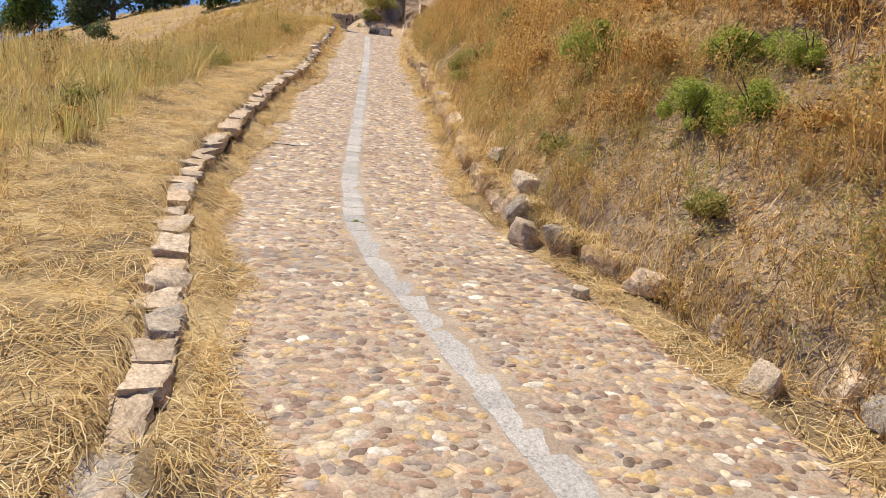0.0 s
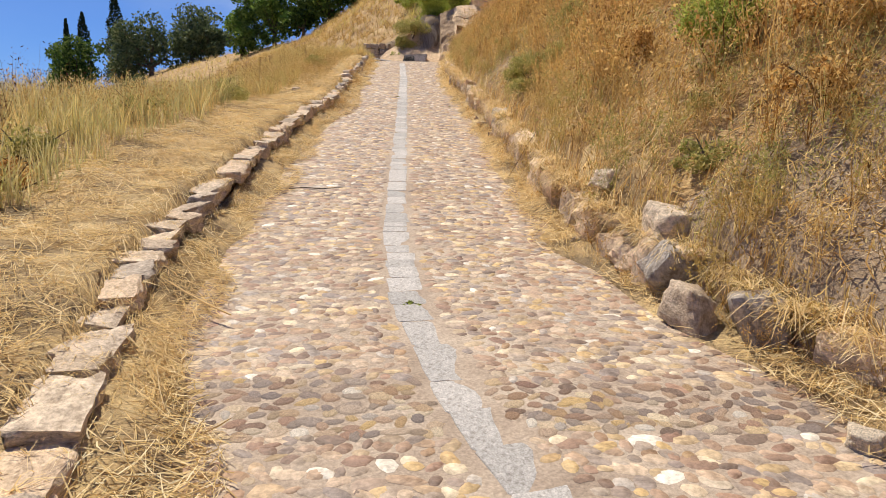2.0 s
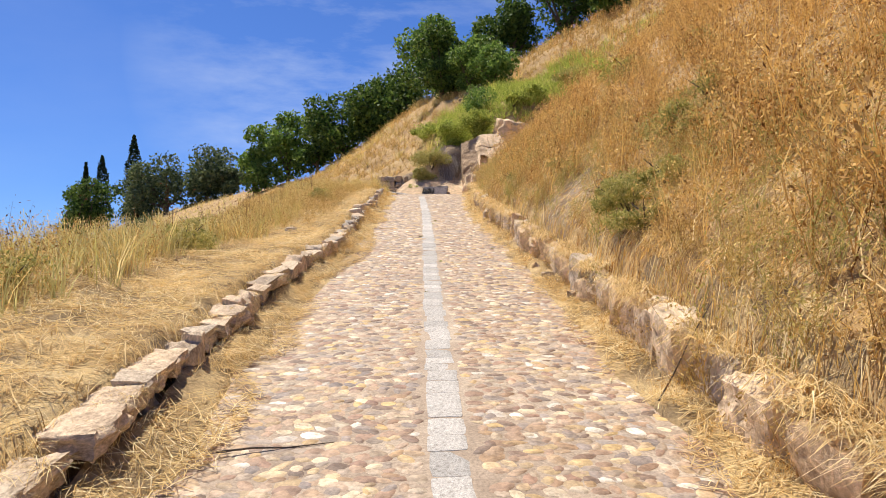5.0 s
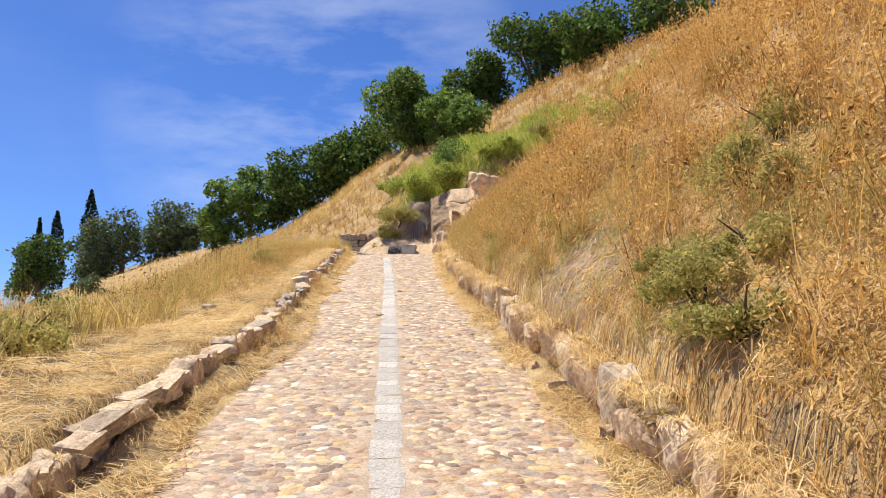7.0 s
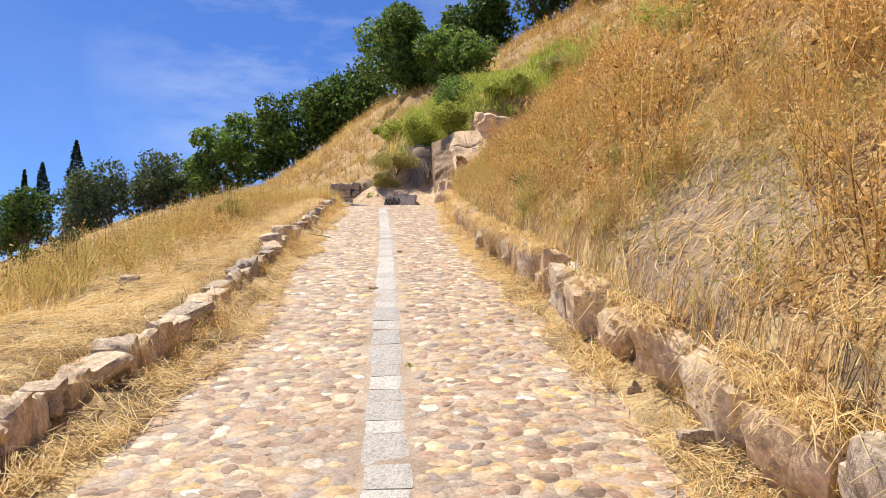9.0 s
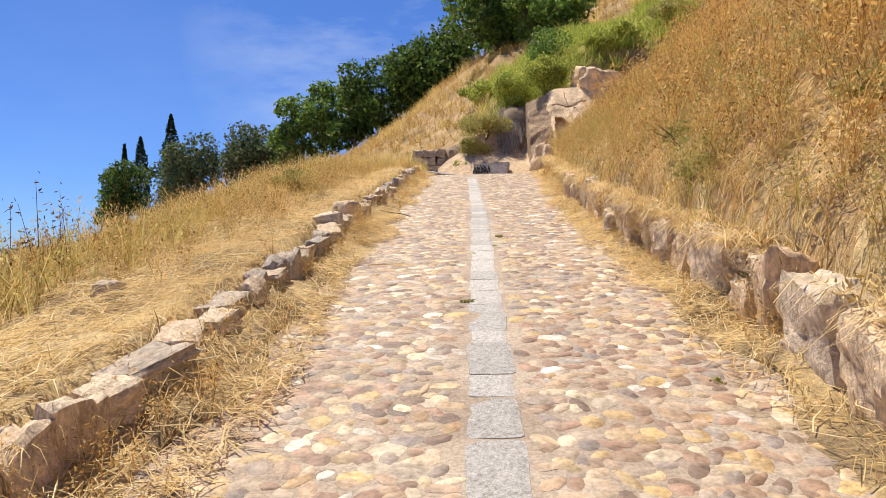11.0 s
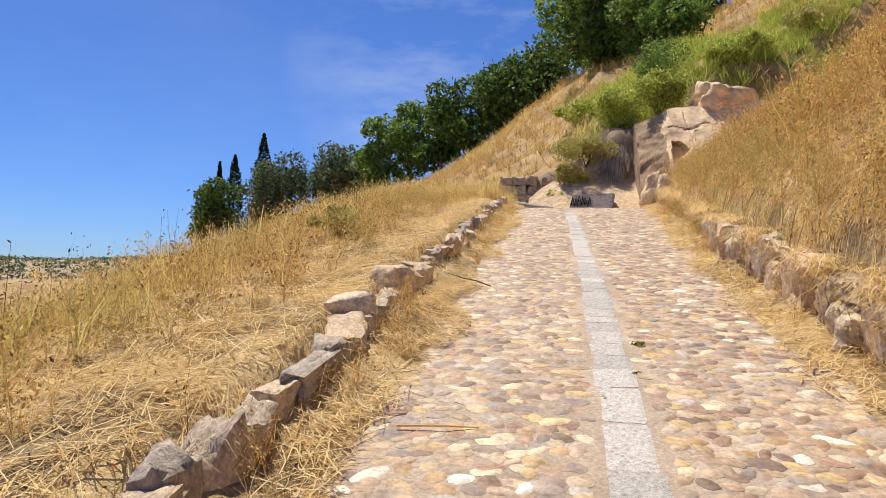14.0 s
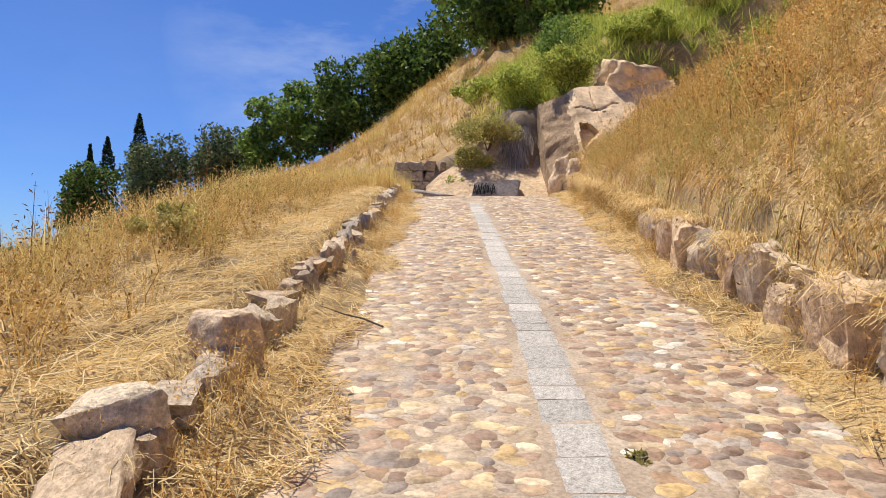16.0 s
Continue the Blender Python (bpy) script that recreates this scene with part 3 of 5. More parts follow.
def spaced(*runs):
    out = []
    for a, b, d in runs:
        out.append(np.arange(a, b, d))
    return np.unique(np.round(np.concatenate(out), 3))


gx = spaced((-3000, -400, 200), (-400, -100, 30), (-100, -24, 4), (-24, -8, 1.0), (-8, -3, 0.3), (-3, 4, 0.11), (4, 9, 0.25), (9, 24, 0.8), (24, 100, 5), (100, 400, 40), (400, 3001, 200))
gy = spaced((-3000, -400, 200), (-400, -60, 40), (-60, -8, 4), (-8, -3, 0.6), (-3, 34, 0.2), (34, 39, 0.18), (39, 60, 0.6), (60, 130, 3), (130, 400, 30), (400, 3001, 200))
X, Y = np.meshgrid(gx, gy)
gv = np.stack([X, Y, land(X, Y)], -1).reshape(-1, 3)
_i = (np.arange(len(gy) - 1)[:, None] * len(gx) + np.arange(len(gx) - 1)[None]).ravel()
gq = np.stack([_i, _i + 1, _i + 1 + len(gx), _i + len(gx)], -1)
ground = tagged(new("ground", mesh_from("ground", gv, gq, M_SOIL, True)), "dry sandy soil of a steep grassy hillside", "ground", kind="structure")
ground.data.materials.append(M_CHAFF)
ground.data.materials.append(M_THATCH)
_c = gv[gq].mean(1)
_chaff = (_c[:, 0] < left_x(_c[:, 1]) - 0.15) & (_c[:, 0] > left_x(_c[:, 1]) - 4.0) & (_c[:, 1] < 34)
_lower = (_c[:, 0] <= left_x(_c[:, 1]) - 4.0) & (_c[:, 0] > -60) & (_c[:, 1] > -60) & (_c[:, 1] <= 35.9)
_foot = (_c[:, 0] > right_x(_c[:, 1]) - 0.05) & (_c[:, 0] < right_x(_c[:, 1]) + 0.3 + 0.25 * ripple(_c[:, 0], _c[:, 1], 2.0)) & (_c[:, 1] > 5.0) & (_c[:, 1] < 35.9) & (np.hypot(_c[:, 0] - 2.1, (_c[:, 1] - 14.4) * 0.5) > 0.5)
ground.data.polygons.foreach_set("material_index", (_chaff | _foot).astype(np.int32) + 2 * (_lower | ((_c[:, 1] > 35.9) & (_c[:, 1] < 130)) | ((_c[:, 0] > right_x(_c[:, 1]) + 0.3 + 0.25 * ripple(_c[:, 0], _c[:, 1], 2.0)) & (_c[:, 1] > 5.0) & (_c[:, 1] <= 35.9) & (np.hypot(_c[:, 0] - 2.1, (_c[:, 1] - 14.4) * 0.5) > 0.5))).astype(np.int32))

# ---- paving: mortar bed, granite strip, cobbles ----
py = np.arange(-5.0, 33.6, 0.1)
pu = np.linspace(0, 1, 31)
PX = (left_x(py) - 0.03)[:, None] * (1 - pu) + (right_x(py) + 0.03)[:, None] * pu
PYY = py[:, None] * np.ones_like(PX)
crown = 0.02 * (1 - (2 * pu - 1) ** 2)[None]
PZZ = path_z(PYY) + crown + 0.0015 * ripple(PX, PYY, 0.8)
_i = (np.arange(len(py) - 1)[:, None] * len(pu) + np.arange(len(pu) - 1)[None]).ravel()
pavement = tagged(new("pavement", mesh_from("pavement", np.stack([PX, PYY, PZZ], -1).reshape(-1, 3), np.stack([_i, _i + 1, _i + 1 + len(pu), _i + len(pu)], -1), M_MORTAR, True)),
                  "sloping cobbled lane set in sandy mortar", "path", kind="structure")


def paving_z(x, y):
    u = (x - left_x(y)) / (right_x(y) - left_x(y))
    return path_z(y) + 0.02 * (1 - (2 * u - 1) ** 2) + 0.0015 * ripple(x, y, 0.8)


def slab_mesh(w, l, seed):
    """A worn granite slab with rounded, slightly crooked edges."""
    rng = np.random.default_rng(seed)
    n = 5
    ring = []
    for sx, sy in ((-1, -1), (1, -1), (1, 1), (-1, 1)):
        ring.append((sx * w / 2 + rng.normal(0, 0.004), sy * l / 2 + rng.normal(0, 0.006)))
    ring2 = []
    for k in range(4):
        a, b = np.array(ring[k]), np.array(ring[(k + 1) % 4])
        for f in (0.06, 0.35, 0.65, 0.94):
            ring2.append(a * (1 - f) + b * f + rng.normal(0, 0.003, 2))
    ring2 = np.array(ring2)
    m = len(ring2)
    lay = [(1.0, -0.05), (1.0, 0.004), (0.98, 0.0075)]
    v = np.concatenate([np.c_[ring2 * (1 - (1 - s) * np.array([1, 0.6])), np.full(m, z)] for s, z in lay] + [np.array([[0, 0, 0.0085]])])
    f = []
    for k in range(2):
        for j in range(m):
            j2 = (j + 1) % m
            f.append((k * m + j, k * m + j2, (k + 1) * m + j2, (k + 1) * m + j))
    for j in range(0, m, 2):
        f.append((2 * m + j, 2 * m + (j + 1) % m, 2 * m + (j + 2) % m, 3 * m))
    me = bpy.data.meshes.new("granite_slab")
    me.from_pydata([tuple(p) for p in v], [], f)
    me.materials.append(M_GRANITE)
    return me


rng = np.random.default_rng(11)
y0 = -4.5
n_slab = 0
while y0 < 30.0:
    ln = float(rng.choice([0.17, 0.21, 0.25, 0.30, 0.36, 0.46], p=[0.12, 0.2, 0.22, 0.18, 0.16, 0.12]))
    yc = y0 + ln / 2
    xc = float(mid_x(yc)) + float(rng.normal(0, 0.006))
    head = math.atan2(float(mid_x(yc + 0.3) - mid_x(yc - 0.3)), 0.6)
    rise = math.atan2(float(path_z(yc + 0.3) - path_z(yc - 0.3)), 0.6)
    m = pose(xc, yc, float(paving_z(xc, yc)) - 0.006, math.degrees(rise) + float(rng.normal(0, 0.25)), float(rng.normal(0, 0.4)), -math.degrees(head) + float(rng.normal(0, 1.0)))
    part("granite_slab", slab_mesh(0.215 + float(rng.normal(0, 0.013)), ln / math.cos(head) + 0.12 * abs(math.sin(head)) * 0.2 + 0.001, 500 + n_slab), pavement, "pale grey speckled granite" if n_slab == 0 else "", m)
    y0 += ln
    n_slab += 1

SIDES = 10
ANG = np.linspace(0, 2 * np.pi, SIDES, endpoint=False)


def cobble_shape(rng, w, l, hgt):
    """Ring, shoulder and top of one river stone, flat below."""
    r = (np.abs(np.cos(ANG)) ** 2.3 + np.abs(np.sin(ANG)) ** 2.3) ** (-1 / 2.3) * (1.04 + rng.normal(0, 0.085, SIDES))
    ex, ey = np.cos(ANG) * r * w / 2 + 0.2 * rng.normal() * np.sin(ANG) * l, np.sin(ANG) * r * l / 2
    top = rng.normal(0, 0.12, 2) * (w, l)
    return np.concatenate([np.c_[ex, ey, np.full(SIDES, -0.6 * hgt)], np.c_[ex * 0.80 + top[0] * 0.05, ey * 0.78 + top[1] * 0.05, hgt * (0.72 + rng.normal(0, 0.12, SIDES))], [[top[0] * 0.3, top[1] * 0.3, hgt]]])


_q = []
for j in range(SIDES):
    j2 = (j + 1) % SIDES
    _q += [(j, j2, SIDES + j2), (j, SIDES + j2, SIDES + j), (SIDES + j, SIDES + j2, 2 * SIDES)]
COB_F = np.array(_q)


def cobble_rows(rng):
    """Places and sizes of the cobbles, row after row up the lane."""
    y = -4.5
    while y < 33.4:
        big = float(np.interp(y, [0, 5, 12, 30], [0.70, 0.76, 0.84, 0.84]))
        pitch = 0.084 * big
        x = float(left_x(y)) + 0.05 + rng.uniform(0, 0.08)
        end = float(right_x(y)) - 0.05
        while x < end:
            w = big * float(rng.choice([0.07, 0.09, 0.112, 0.138, 0.17], p=[0.2, 0.27, 0.27, 0.17, 0.09])) * rng.uniform(0.9, 1.1)
            xc, yc = x + w / 2, y + 0.05 * float(ripple(x, y, 0.9)) + rng.normal(0, 0.02)
            if abs(xc - float(mid_x(yc))) > 0.125 + w * 0.40:
                l = pitch * rng.uniform(0.75, 1.4) * float(np.interp(yc, [3, 11], [0.94, 1.02])) * (1.3 if w > 0.12 else 1.12)
                yield xc, yc, w * float(np.interp(yc, [3, 11], [0.98, 1.0])), l, rng.normal(0, 30), rng.uniform(0.0014, 0.004)
            x += w * 0.97 + rng.uniform(0.0, 0.018) * big
        y += pitch


rng = np.random.default_rng(21)
cob_v, cob_f, base_n, singles = [], [], 0, []
protos_cob = []
for k in range(24):
    me = bpy.data.meshes.new("cobble")
    me.from_pydata([tuple(p) for p in cobble_shape(rng, 1.0, 1.0, 1.0) * (1, 1, 1)], [], [tuple(int(i) for i in f) for f in COB_F])
    me.polygons.foreach_set("use_smooth", np.ones(len(me.polygons), bool))
    me.materials.append(M_COBBLE_ONE)
    protos_cob.append(me)
for xc, yc, w, l, turn, hgt in cobble_rows(rng):
    rise = math.degrees(math.atan2(float(path_z(yc + 0.2) - path_z(yc - 0.2)), 0.4))
    m = pose(xc, yc, float(paving_z(xc, yc)) + 0.002, rise) @ pose(0, 0, 0, 0, rng.normal(0, 0.4), turn)
    if 2.9 < yc < 4.15 and len(singles) < 300:
        singles.append((m @ Matrix.Diagonal((w, l, hgt * 1.3, 1)), protos_cob[len(singles) % 24]))
        continue
    v = cobble_shape(rng, w, l, hgt)
    mm = np.array(m)
    cob_v.append(v @ mm[:3, :3].T + mm[:3, 3])
    cob_f.append(COB_F + base_n)
    base_n += len(v)
rest = part("cobbles", mesh_from("cobbles", np.concatenate(cob_v), np.concatenate(cob_f), M_COBBLE), pavement, "rounded tan, brown and grey river stones")
rest["kind"] = "stuff"
rest.data.polygons.foreach_set("use_smooth", np.ones(len(rest.data.polygons), bool))
for m, me in singles:
    part("cobble", me, pavement, "", m)

# ---- kerb stones ----
ROCKS = [block_mesh("stone", 40 + k, M_ROCK, 6, 0.12, 0.075, 0.08) for k in range(18)]
SLABS = [block_mesh("cap_stone", 100 + k, M_ROCK, 8, 0.085, 0.095, 0.06) for k in range(16)]
WALL_ROCKS = [block_mesh("stone", 70 + k, M_WALL_ROCK, 9, 0.09, 0.09, 0.08) for k in range(18)]


def along(line, yc):
    head = math.degrees(math.atan2(float(line(yc + 0.3) - line(yc - 0.3)), 0.6))
    rise = math.degrees(math.atan2(float(path_z(yc + 0.3) - path_z(yc - 0.3)), 0.6))
    return head, rise


def stone_kerb(y_from, y_to):
    """Flat cap stones level with the bank, jutting over a crumbling course with holes in it."""
    rng = np.random.default_rng(3)
    root = holder("stone_kerb", (float(left_x(y_from)), y_from, float(path_z(y_from))), "low kerb of flat rough stones holding up the mown bank", "kerb")
    home = Matrix.Translation(-root.location)
    y = y_from
    while y < y_to:
        broken = rng.random() < float(np.interp(y, [10, 13, 18], [0.08, 0.45, 0.6]))
        ln = rng.uniform(0.16, 0.32) if broken else rng.uniform(0.18, 0.42)
        yc = y + ln / 2
        d = rng.uniform(0.18, 0.30) * float(np.interp(y, [13, 18], [1.0, 0.75]))
        base, top = float(path_z(yc)), float(path_z(yc) + kerb_top(yc)) + rng.normal(0.0, 0.012)
        head, rise = along(left_x, yc)
        edge = float(left_x(yc)) + rng.normal(0.0, 0.022)
        if broken:
            h = top - base + 0.10 + rng.uniform(0, 0.04)
            m = pose(edge - d * 0.45, yc, base - 0.10 + h / 2, rise + rng.normal(0, 5), rng.normal(0, 6), -head + rng.normal(0, 10))
            part("stone", ROCKS[rng.integers(len(ROCKS))], root, "", home @ m @ Matrix.Diagonal((d * 0.9, ln * 1.05, h, 1)))
        else:
            th = rng.uniform(0.09, 0.15)
            m = pose(edge - d / 2, yc, top - th / 2, rise + rng.normal(0, 2), rng.normal(1, 3), -head + rng.normal(0, float(np.interp(y, [9, 13], [3.5, 8.0]))))
            part("cap_stone", SLABS[rng.integers(len(SLABS))], root, "", home @ m @ Matrix.Diagonal((d, ln * 1.12, th, 1)))
            low = top - th - base
            f = y
            while f < y + ln:
                w = rng.uniform(0.10, 0.26)
                if rng.random() > 0.22 and low > 0.03:
                    h = (low + 0.10) * rng.uniform(0.8, 1.05)
                    m = pose(edge - 0.16 - rng.uniform(0.02, 0.11), f + w / 2, base - 0.08 + h / 2 + 0.25 * (f + w / 2 - yc) * 0.7, rise + rng.normal(0, 6), rng.normal(0, 6), -head + rng.normal(0, 9))
                    part("stone", ROCKS[rng.integers(len(ROCKS))], root, "", home @ m @ Matrix.Diagonal((rng.uniform(0.22, 0.32), w * 1.02, h, 1)))
                f += w
        if rng.random() < 0.22:
            s = rng.uniform(0.06, 0.14)
            m = pose(float(left_x(yc)) + rng.uniform(0.0, 0.12), yc + rng.uniform(-0.2, 0.2), base + s * 0.3, *rng.uniform(0, 360, 3))
            part("stone", ROCKS[rng.integers(len(ROCKS))], root, "", home @ m @ Matrix.Diagonal((s, s * 1.3, s * 0.8, 1)))
        y += ln + (rng.uniform(0.02, 0.07) if rng.random() < 0.15 else 0.0)
    return root


def retaining_wall(y_from, y_to):
    """Large squared blocks with open joints, here and there topped by thin stones."""
    rng = np.random.default_rng(8)
    root = holder("retaining_wall", (float(right_x(y_from)), y_from, float(path_z(y_from))), "retaining wall of large squared brown and grey stones", "wall")
    home = Matrix.Translation(-root.location)
    y = y_from
    while y < y_to:
        ln = rng.uniform(0.24, 0.46) if rng.random() < 0.45 else rng.uniform(0.42, 0.66)
        yc = y + ln / 2
        d = rng.uniform(0.32, 0.50)
        base = float(path_z(yc))
        top = base + float(wall_top(yc)) + rng.uniform(-0.07, 0.03)
        head, rise = along(right_x, yc)
        edge = float(right_x(yc)) + rng.normal(-0.01, 0.035)
        h = top - base + 0.14
        lean = rng.normal(-4, 4)
        caps = rng.random() < 0.14
        th = rng.uniform(0.08, 0.13) if caps else 0.0
        m = pose(edge + d / 2, yc, top - th - (h - th) / 2, rise + rng.normal(0, 3), lean, -head + rng.normal(0, 6))
        part("stone", WALL_ROCKS[rng.integers(len(WALL_ROCKS))], root, "", home @ m @ Matrix.Diagonal((d, ln * 1.0, h - th, 1)))
        f = y
        while caps and f < y + ln - 0.05:
            w = rng.uniform(0.14, 0.30)
            m = pose(edge + d * 0.5 + rng.normal(0, 0.03), f + w / 2, top - th * 0.45 + 0.19 * (f + w / 2 - yc), rise + rng.normal(0, 5), rng.normal(0, 6), -head + rng.normal(0, 14))
            part("cap_stone", SLABS[rng.integers(len(SLABS))], root, "", home @ m @ Matrix.Diagonal((d * rng.uniform(0.6, 0.95), w, th, 1)))
            f += w
        if rng.random() < 0.3:
            s = rng.uniform(0.07, 0.15)
            m = pose(float(right_x(yc)) - rng.uniform(0.0, 0.1), yc + rng.uniform(-0.2, 0.2), base + s * 0.3, *rng.uniform(0, 360, 3))
            part("stone", WALL_ROCKS[rng.integers(len(WALL_ROCKS))], root, "", home @ m @ Matrix.Diagonal((s, s * 1.3, s * 0.8, 1)))
        y += ln + (rng.uniform(0.04, 0.11) if rng.random() < 0.5 else 0.02)
    return root


stone_kerb(-4.0, 33.0)
retaining_wall(4.6, 25.0)


def loose_rock(x, y, z, sx, sy, sz, rot, mat, label, seed, name="rock"):
    ob = new(name, block_mesh(name, seed, mat, 12, 0.12, 0.045, 0.13))
    ob.matrix_basis = pose(x, y, z, *rot) @ Matrix.Diagonal((sx, sy, sz, 1))
    return tagged(ob, label, "rock")


pz = lambda v: float(path_z(v))
loose_rock(1.80, 4.15, pz(4.15) + 0.12, 0.24, 0.34, 0.26, (8, 10, 20), M_ROCK, "squarish brown stone at the lane's edge", 201)
loose_rock(2.08, 3.92, pz(3.9) + 0.13, 0.26, 0.32, 0.32, (0, -12, -20), M_ROCK, "upright brown stone at the lane's edge", 202)
loose_rock(2.36, 3.42, pz(3.4) + 0.12, 0.34, 0.46, 0.28, (10, 5, 30), M_ROCK, "rough reddish stone half sunk in straw", 203)
loose_rock(2.56, 2.72, pz(2.7) + 0.17, 0.36, 0.42, 0.24, (5, 8, 15), M_ROCK, "lichen-grey block leaning on its neighbour", 204)
loose_rock(2.80, 2.36, pz(2.4) + 0.16, 0.34, 0.40, 0.26, (8, 14, 40), M_ROCK, "broad grey block at the lane's edge", 205)
loose_rock(2.80, 1.98, pz(2.0) + 0.06, 0.34, 0.36, 0.30, (15, 20, 60), M_ROCK, "brown rubble stone sunk in soil", 206)
loose_rock(2.62, 1.22, pz(1.2) + 0.09, 0.17, 0.16, 0.22, (10, 25, 30), M_PALE_ROCK, "pale upright stone lying in straw", 207)
loose_rock(3.10, 1.02, 0.40, 0.30, 0.27, 0.22, (8, 10, -25), M_ROCK, "big tan boulder with a shaded hollow below", 208)
loose_rock(3.02, 0.72, 0.36, 0.30, 0.26, 0.20, (0, 12, 70), M_GREY_ROCK, "grey boulder beside the lane", 209)
loose_rock(1.85, 6.12, 1.36, 0.27, 0.26, 0.16, (4, -4, 25), M_PALE_ROCK, "flat cream stone lying on the wall", 210)
loose_rock(1.98, 5.0, 1.08, 0.34, 0.30, 0.26, (12, 8, 15), M_PALE_ROCK, "pale block resting on a grey stone", 211)
loose_rock(1.86, 4.72, 0.84, 0.34, 0.30, 0.30, (35, 30, 20), M_GREY_ROCK, "tilted grey angular stone against the wall", 212)
loose_rock(1.96, 2.78, pz(2.78) + 0.04, 0.11, 0.12, 0.11, (0, 0, 40), M_PALE_ROCK, "small tan stone on the cobbles", 213)
loose_rock(-1.66, 19.75, pz(19.75) + 0.17, 0.30, 0.32, 0.30, (10, -8, 20), M_PALE_ROCK, "whitish stone topping the kerb", 214)
loose_rock(-1.62, 20.7, pz(20.7) + 0.22, 0.32, 0.34, 0.30, (-5, 10, 50), M_ROCK, "brown block topping the kerb", 215)
loose_rock(-2.55, 17.1, float(land(-2.55, 17.1)) + 0.04, 0.22, 0.18, 0.14, (0, 0, 10), M_PALE_ROCK, "round pale stone on the mown bank", 216)
loose_rock(1.50, 22.7, pz(22.7) + 0.20, 0.28, 0.34, 0.46, (0, -10, 10), M_GREY_ROCK, "pale grey upright stone in the wall", 217)

# ---- the bluff at the bend ----
bluff = holder("sandstone_bluff", (2.4, 35.2, 5.7), "pale cracked sandstone bluff at the bend", "rock")


def cliff(name, x0, x1, nx, nz, top, front, mat, parent):
    """A weathered face: a grid of front(x, z), turned back at its top and both ends."""
    xs = np.linspace(x0, x1, nx)
    v = []
    for i, xx in enumerate(xs):
        hi = float(top(xx))
        for k in range(nz + 1):
            zz = 5.3 + (hi - 5.3) * min(k, nz - 1) / (nz - 1)
            yy = front(xx, zz)
            if k == nz or i in (0, nx - 1):
                yy = max(yy, 36.9)
                zz = zz - 0.15 * (k == nz)
            v.append((xx, yy, zz))
    i = (np.arange(nx - 1)[:, None] * (nz + 1) + np.arange(nz)[None]).ravel()
    me = mesh_from(name, np.array(v) - np.array(parent.location), np.stack([i, i + nz + 1, i + nz + 2, i + 1], -1), mat, True)
    me.set_sharp_from_angle(angle=radians(38))
    return part(name, me, parent)


def rock_front(x, z):
    """A pale slab leaning back, split by a few cracks; its broken edge turns away into the cleft."""
    edge = 2.2 + 0.04 * (z - 5.7) + 0.10 * noise.noise(Vector((0, z * 1.9, 5.0)))
    side = max(0.0, edge - x)
    q = Vector((x, z, 2.0))
    y = 34.1 + 0.93 * (z - 8.14) + 0.06 * noise.noise(q * 0.6) + 0.015 * noise.noise(q * 3.0)
    y += 1.9 * side + (0.26 * noise.noise(q * 1.6) - 0.22 * abs(noise.noise(q * 2.7)) + 0.07 * noise.noise(q * 7)) * min(1.0, side * 5)
    for x0, z0, slope, lo, hi in ((2.4, 7.8, -0.22, 2.25, 2.95), (2.7, 7.72, 0.30, 2.6, 3.3), (2.75, 7.75, -6.0, 2.66, 2.82)):
        gap = abs(z - z0 - slope * (x - x0) - 0.10 * noise.noise(Vector((x * 4, 0, z0)))) / math.hypot(1, slope)
        if lo < x < hi:
            y += 0.06 * math.exp(-(gap / 0.022) ** 2)
    # a flake has dropped out beside the edge
    if 0 < x - edge < 0.42 - 0.9 * abs(z - 7.1) and z < 7.35:
        y += 0.32
    return y


def bank_front(x, z):
    q = Vector((x * 1.3, z * 0.5, 1.0))
    fan = 0.85 * max(0.0, 6.7 - z)
    return 34.35 + 0.77 * (z - 5.6) - 0.06 * (x - 0.4) - fan + 0.2 * math.exp(-((x - 1.35) / 0.3) ** 2) * min(1.0, max(0.0, (8.1 - z) / 0.5)) * min(1.0, max(0.0, (z - 5.9) / 0.5)) + 0.16 * noise.noise(q) + 0.10 * noise.noise(q * 3) + 0.04 * noise.noise(Vector((x, 0, z)) * 7) + 0.25 * max(0.0, -0.2 - x)


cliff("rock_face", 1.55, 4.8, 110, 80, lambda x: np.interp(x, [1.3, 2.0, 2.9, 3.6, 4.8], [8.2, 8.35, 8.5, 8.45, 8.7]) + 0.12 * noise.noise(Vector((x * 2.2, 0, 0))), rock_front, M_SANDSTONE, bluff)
face = bluff.children[0].data
# shade on the broken side of the face is put in as darker colour
face.materials.append(M_BROKEN_SHADED)
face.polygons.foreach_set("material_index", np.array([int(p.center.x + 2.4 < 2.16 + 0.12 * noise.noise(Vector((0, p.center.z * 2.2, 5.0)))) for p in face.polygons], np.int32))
for n, (x, y, z, sx, sy, sz, rot) in enumerate([(3.75, 35.0, 8.55, 1.6, 1.5, 1.05, (12, 14, 25)), (1.85, 32.9, 6.0, 0.6, 0.6, 0.9, (10, 10, 40)), (1.95, 32.0, 5.95, 0.45, 0.4, 0.5, (20, 10, 70))]):
    me = rock_mesh("boulder", 300 + n, M_SANDSTONE, 7, 11, 0.10, 4)
    part("boulder", me, bluff, "", Matrix.Translation(-bluff.location) @ pose(x, y, z, *rot) @ Matrix.Diagonal((sx, sy, sz, 1)))
earth = holder("earth_bank", (0.6, 35.4, 5.7), "bare crumbling tan earth bank", "earth bank")
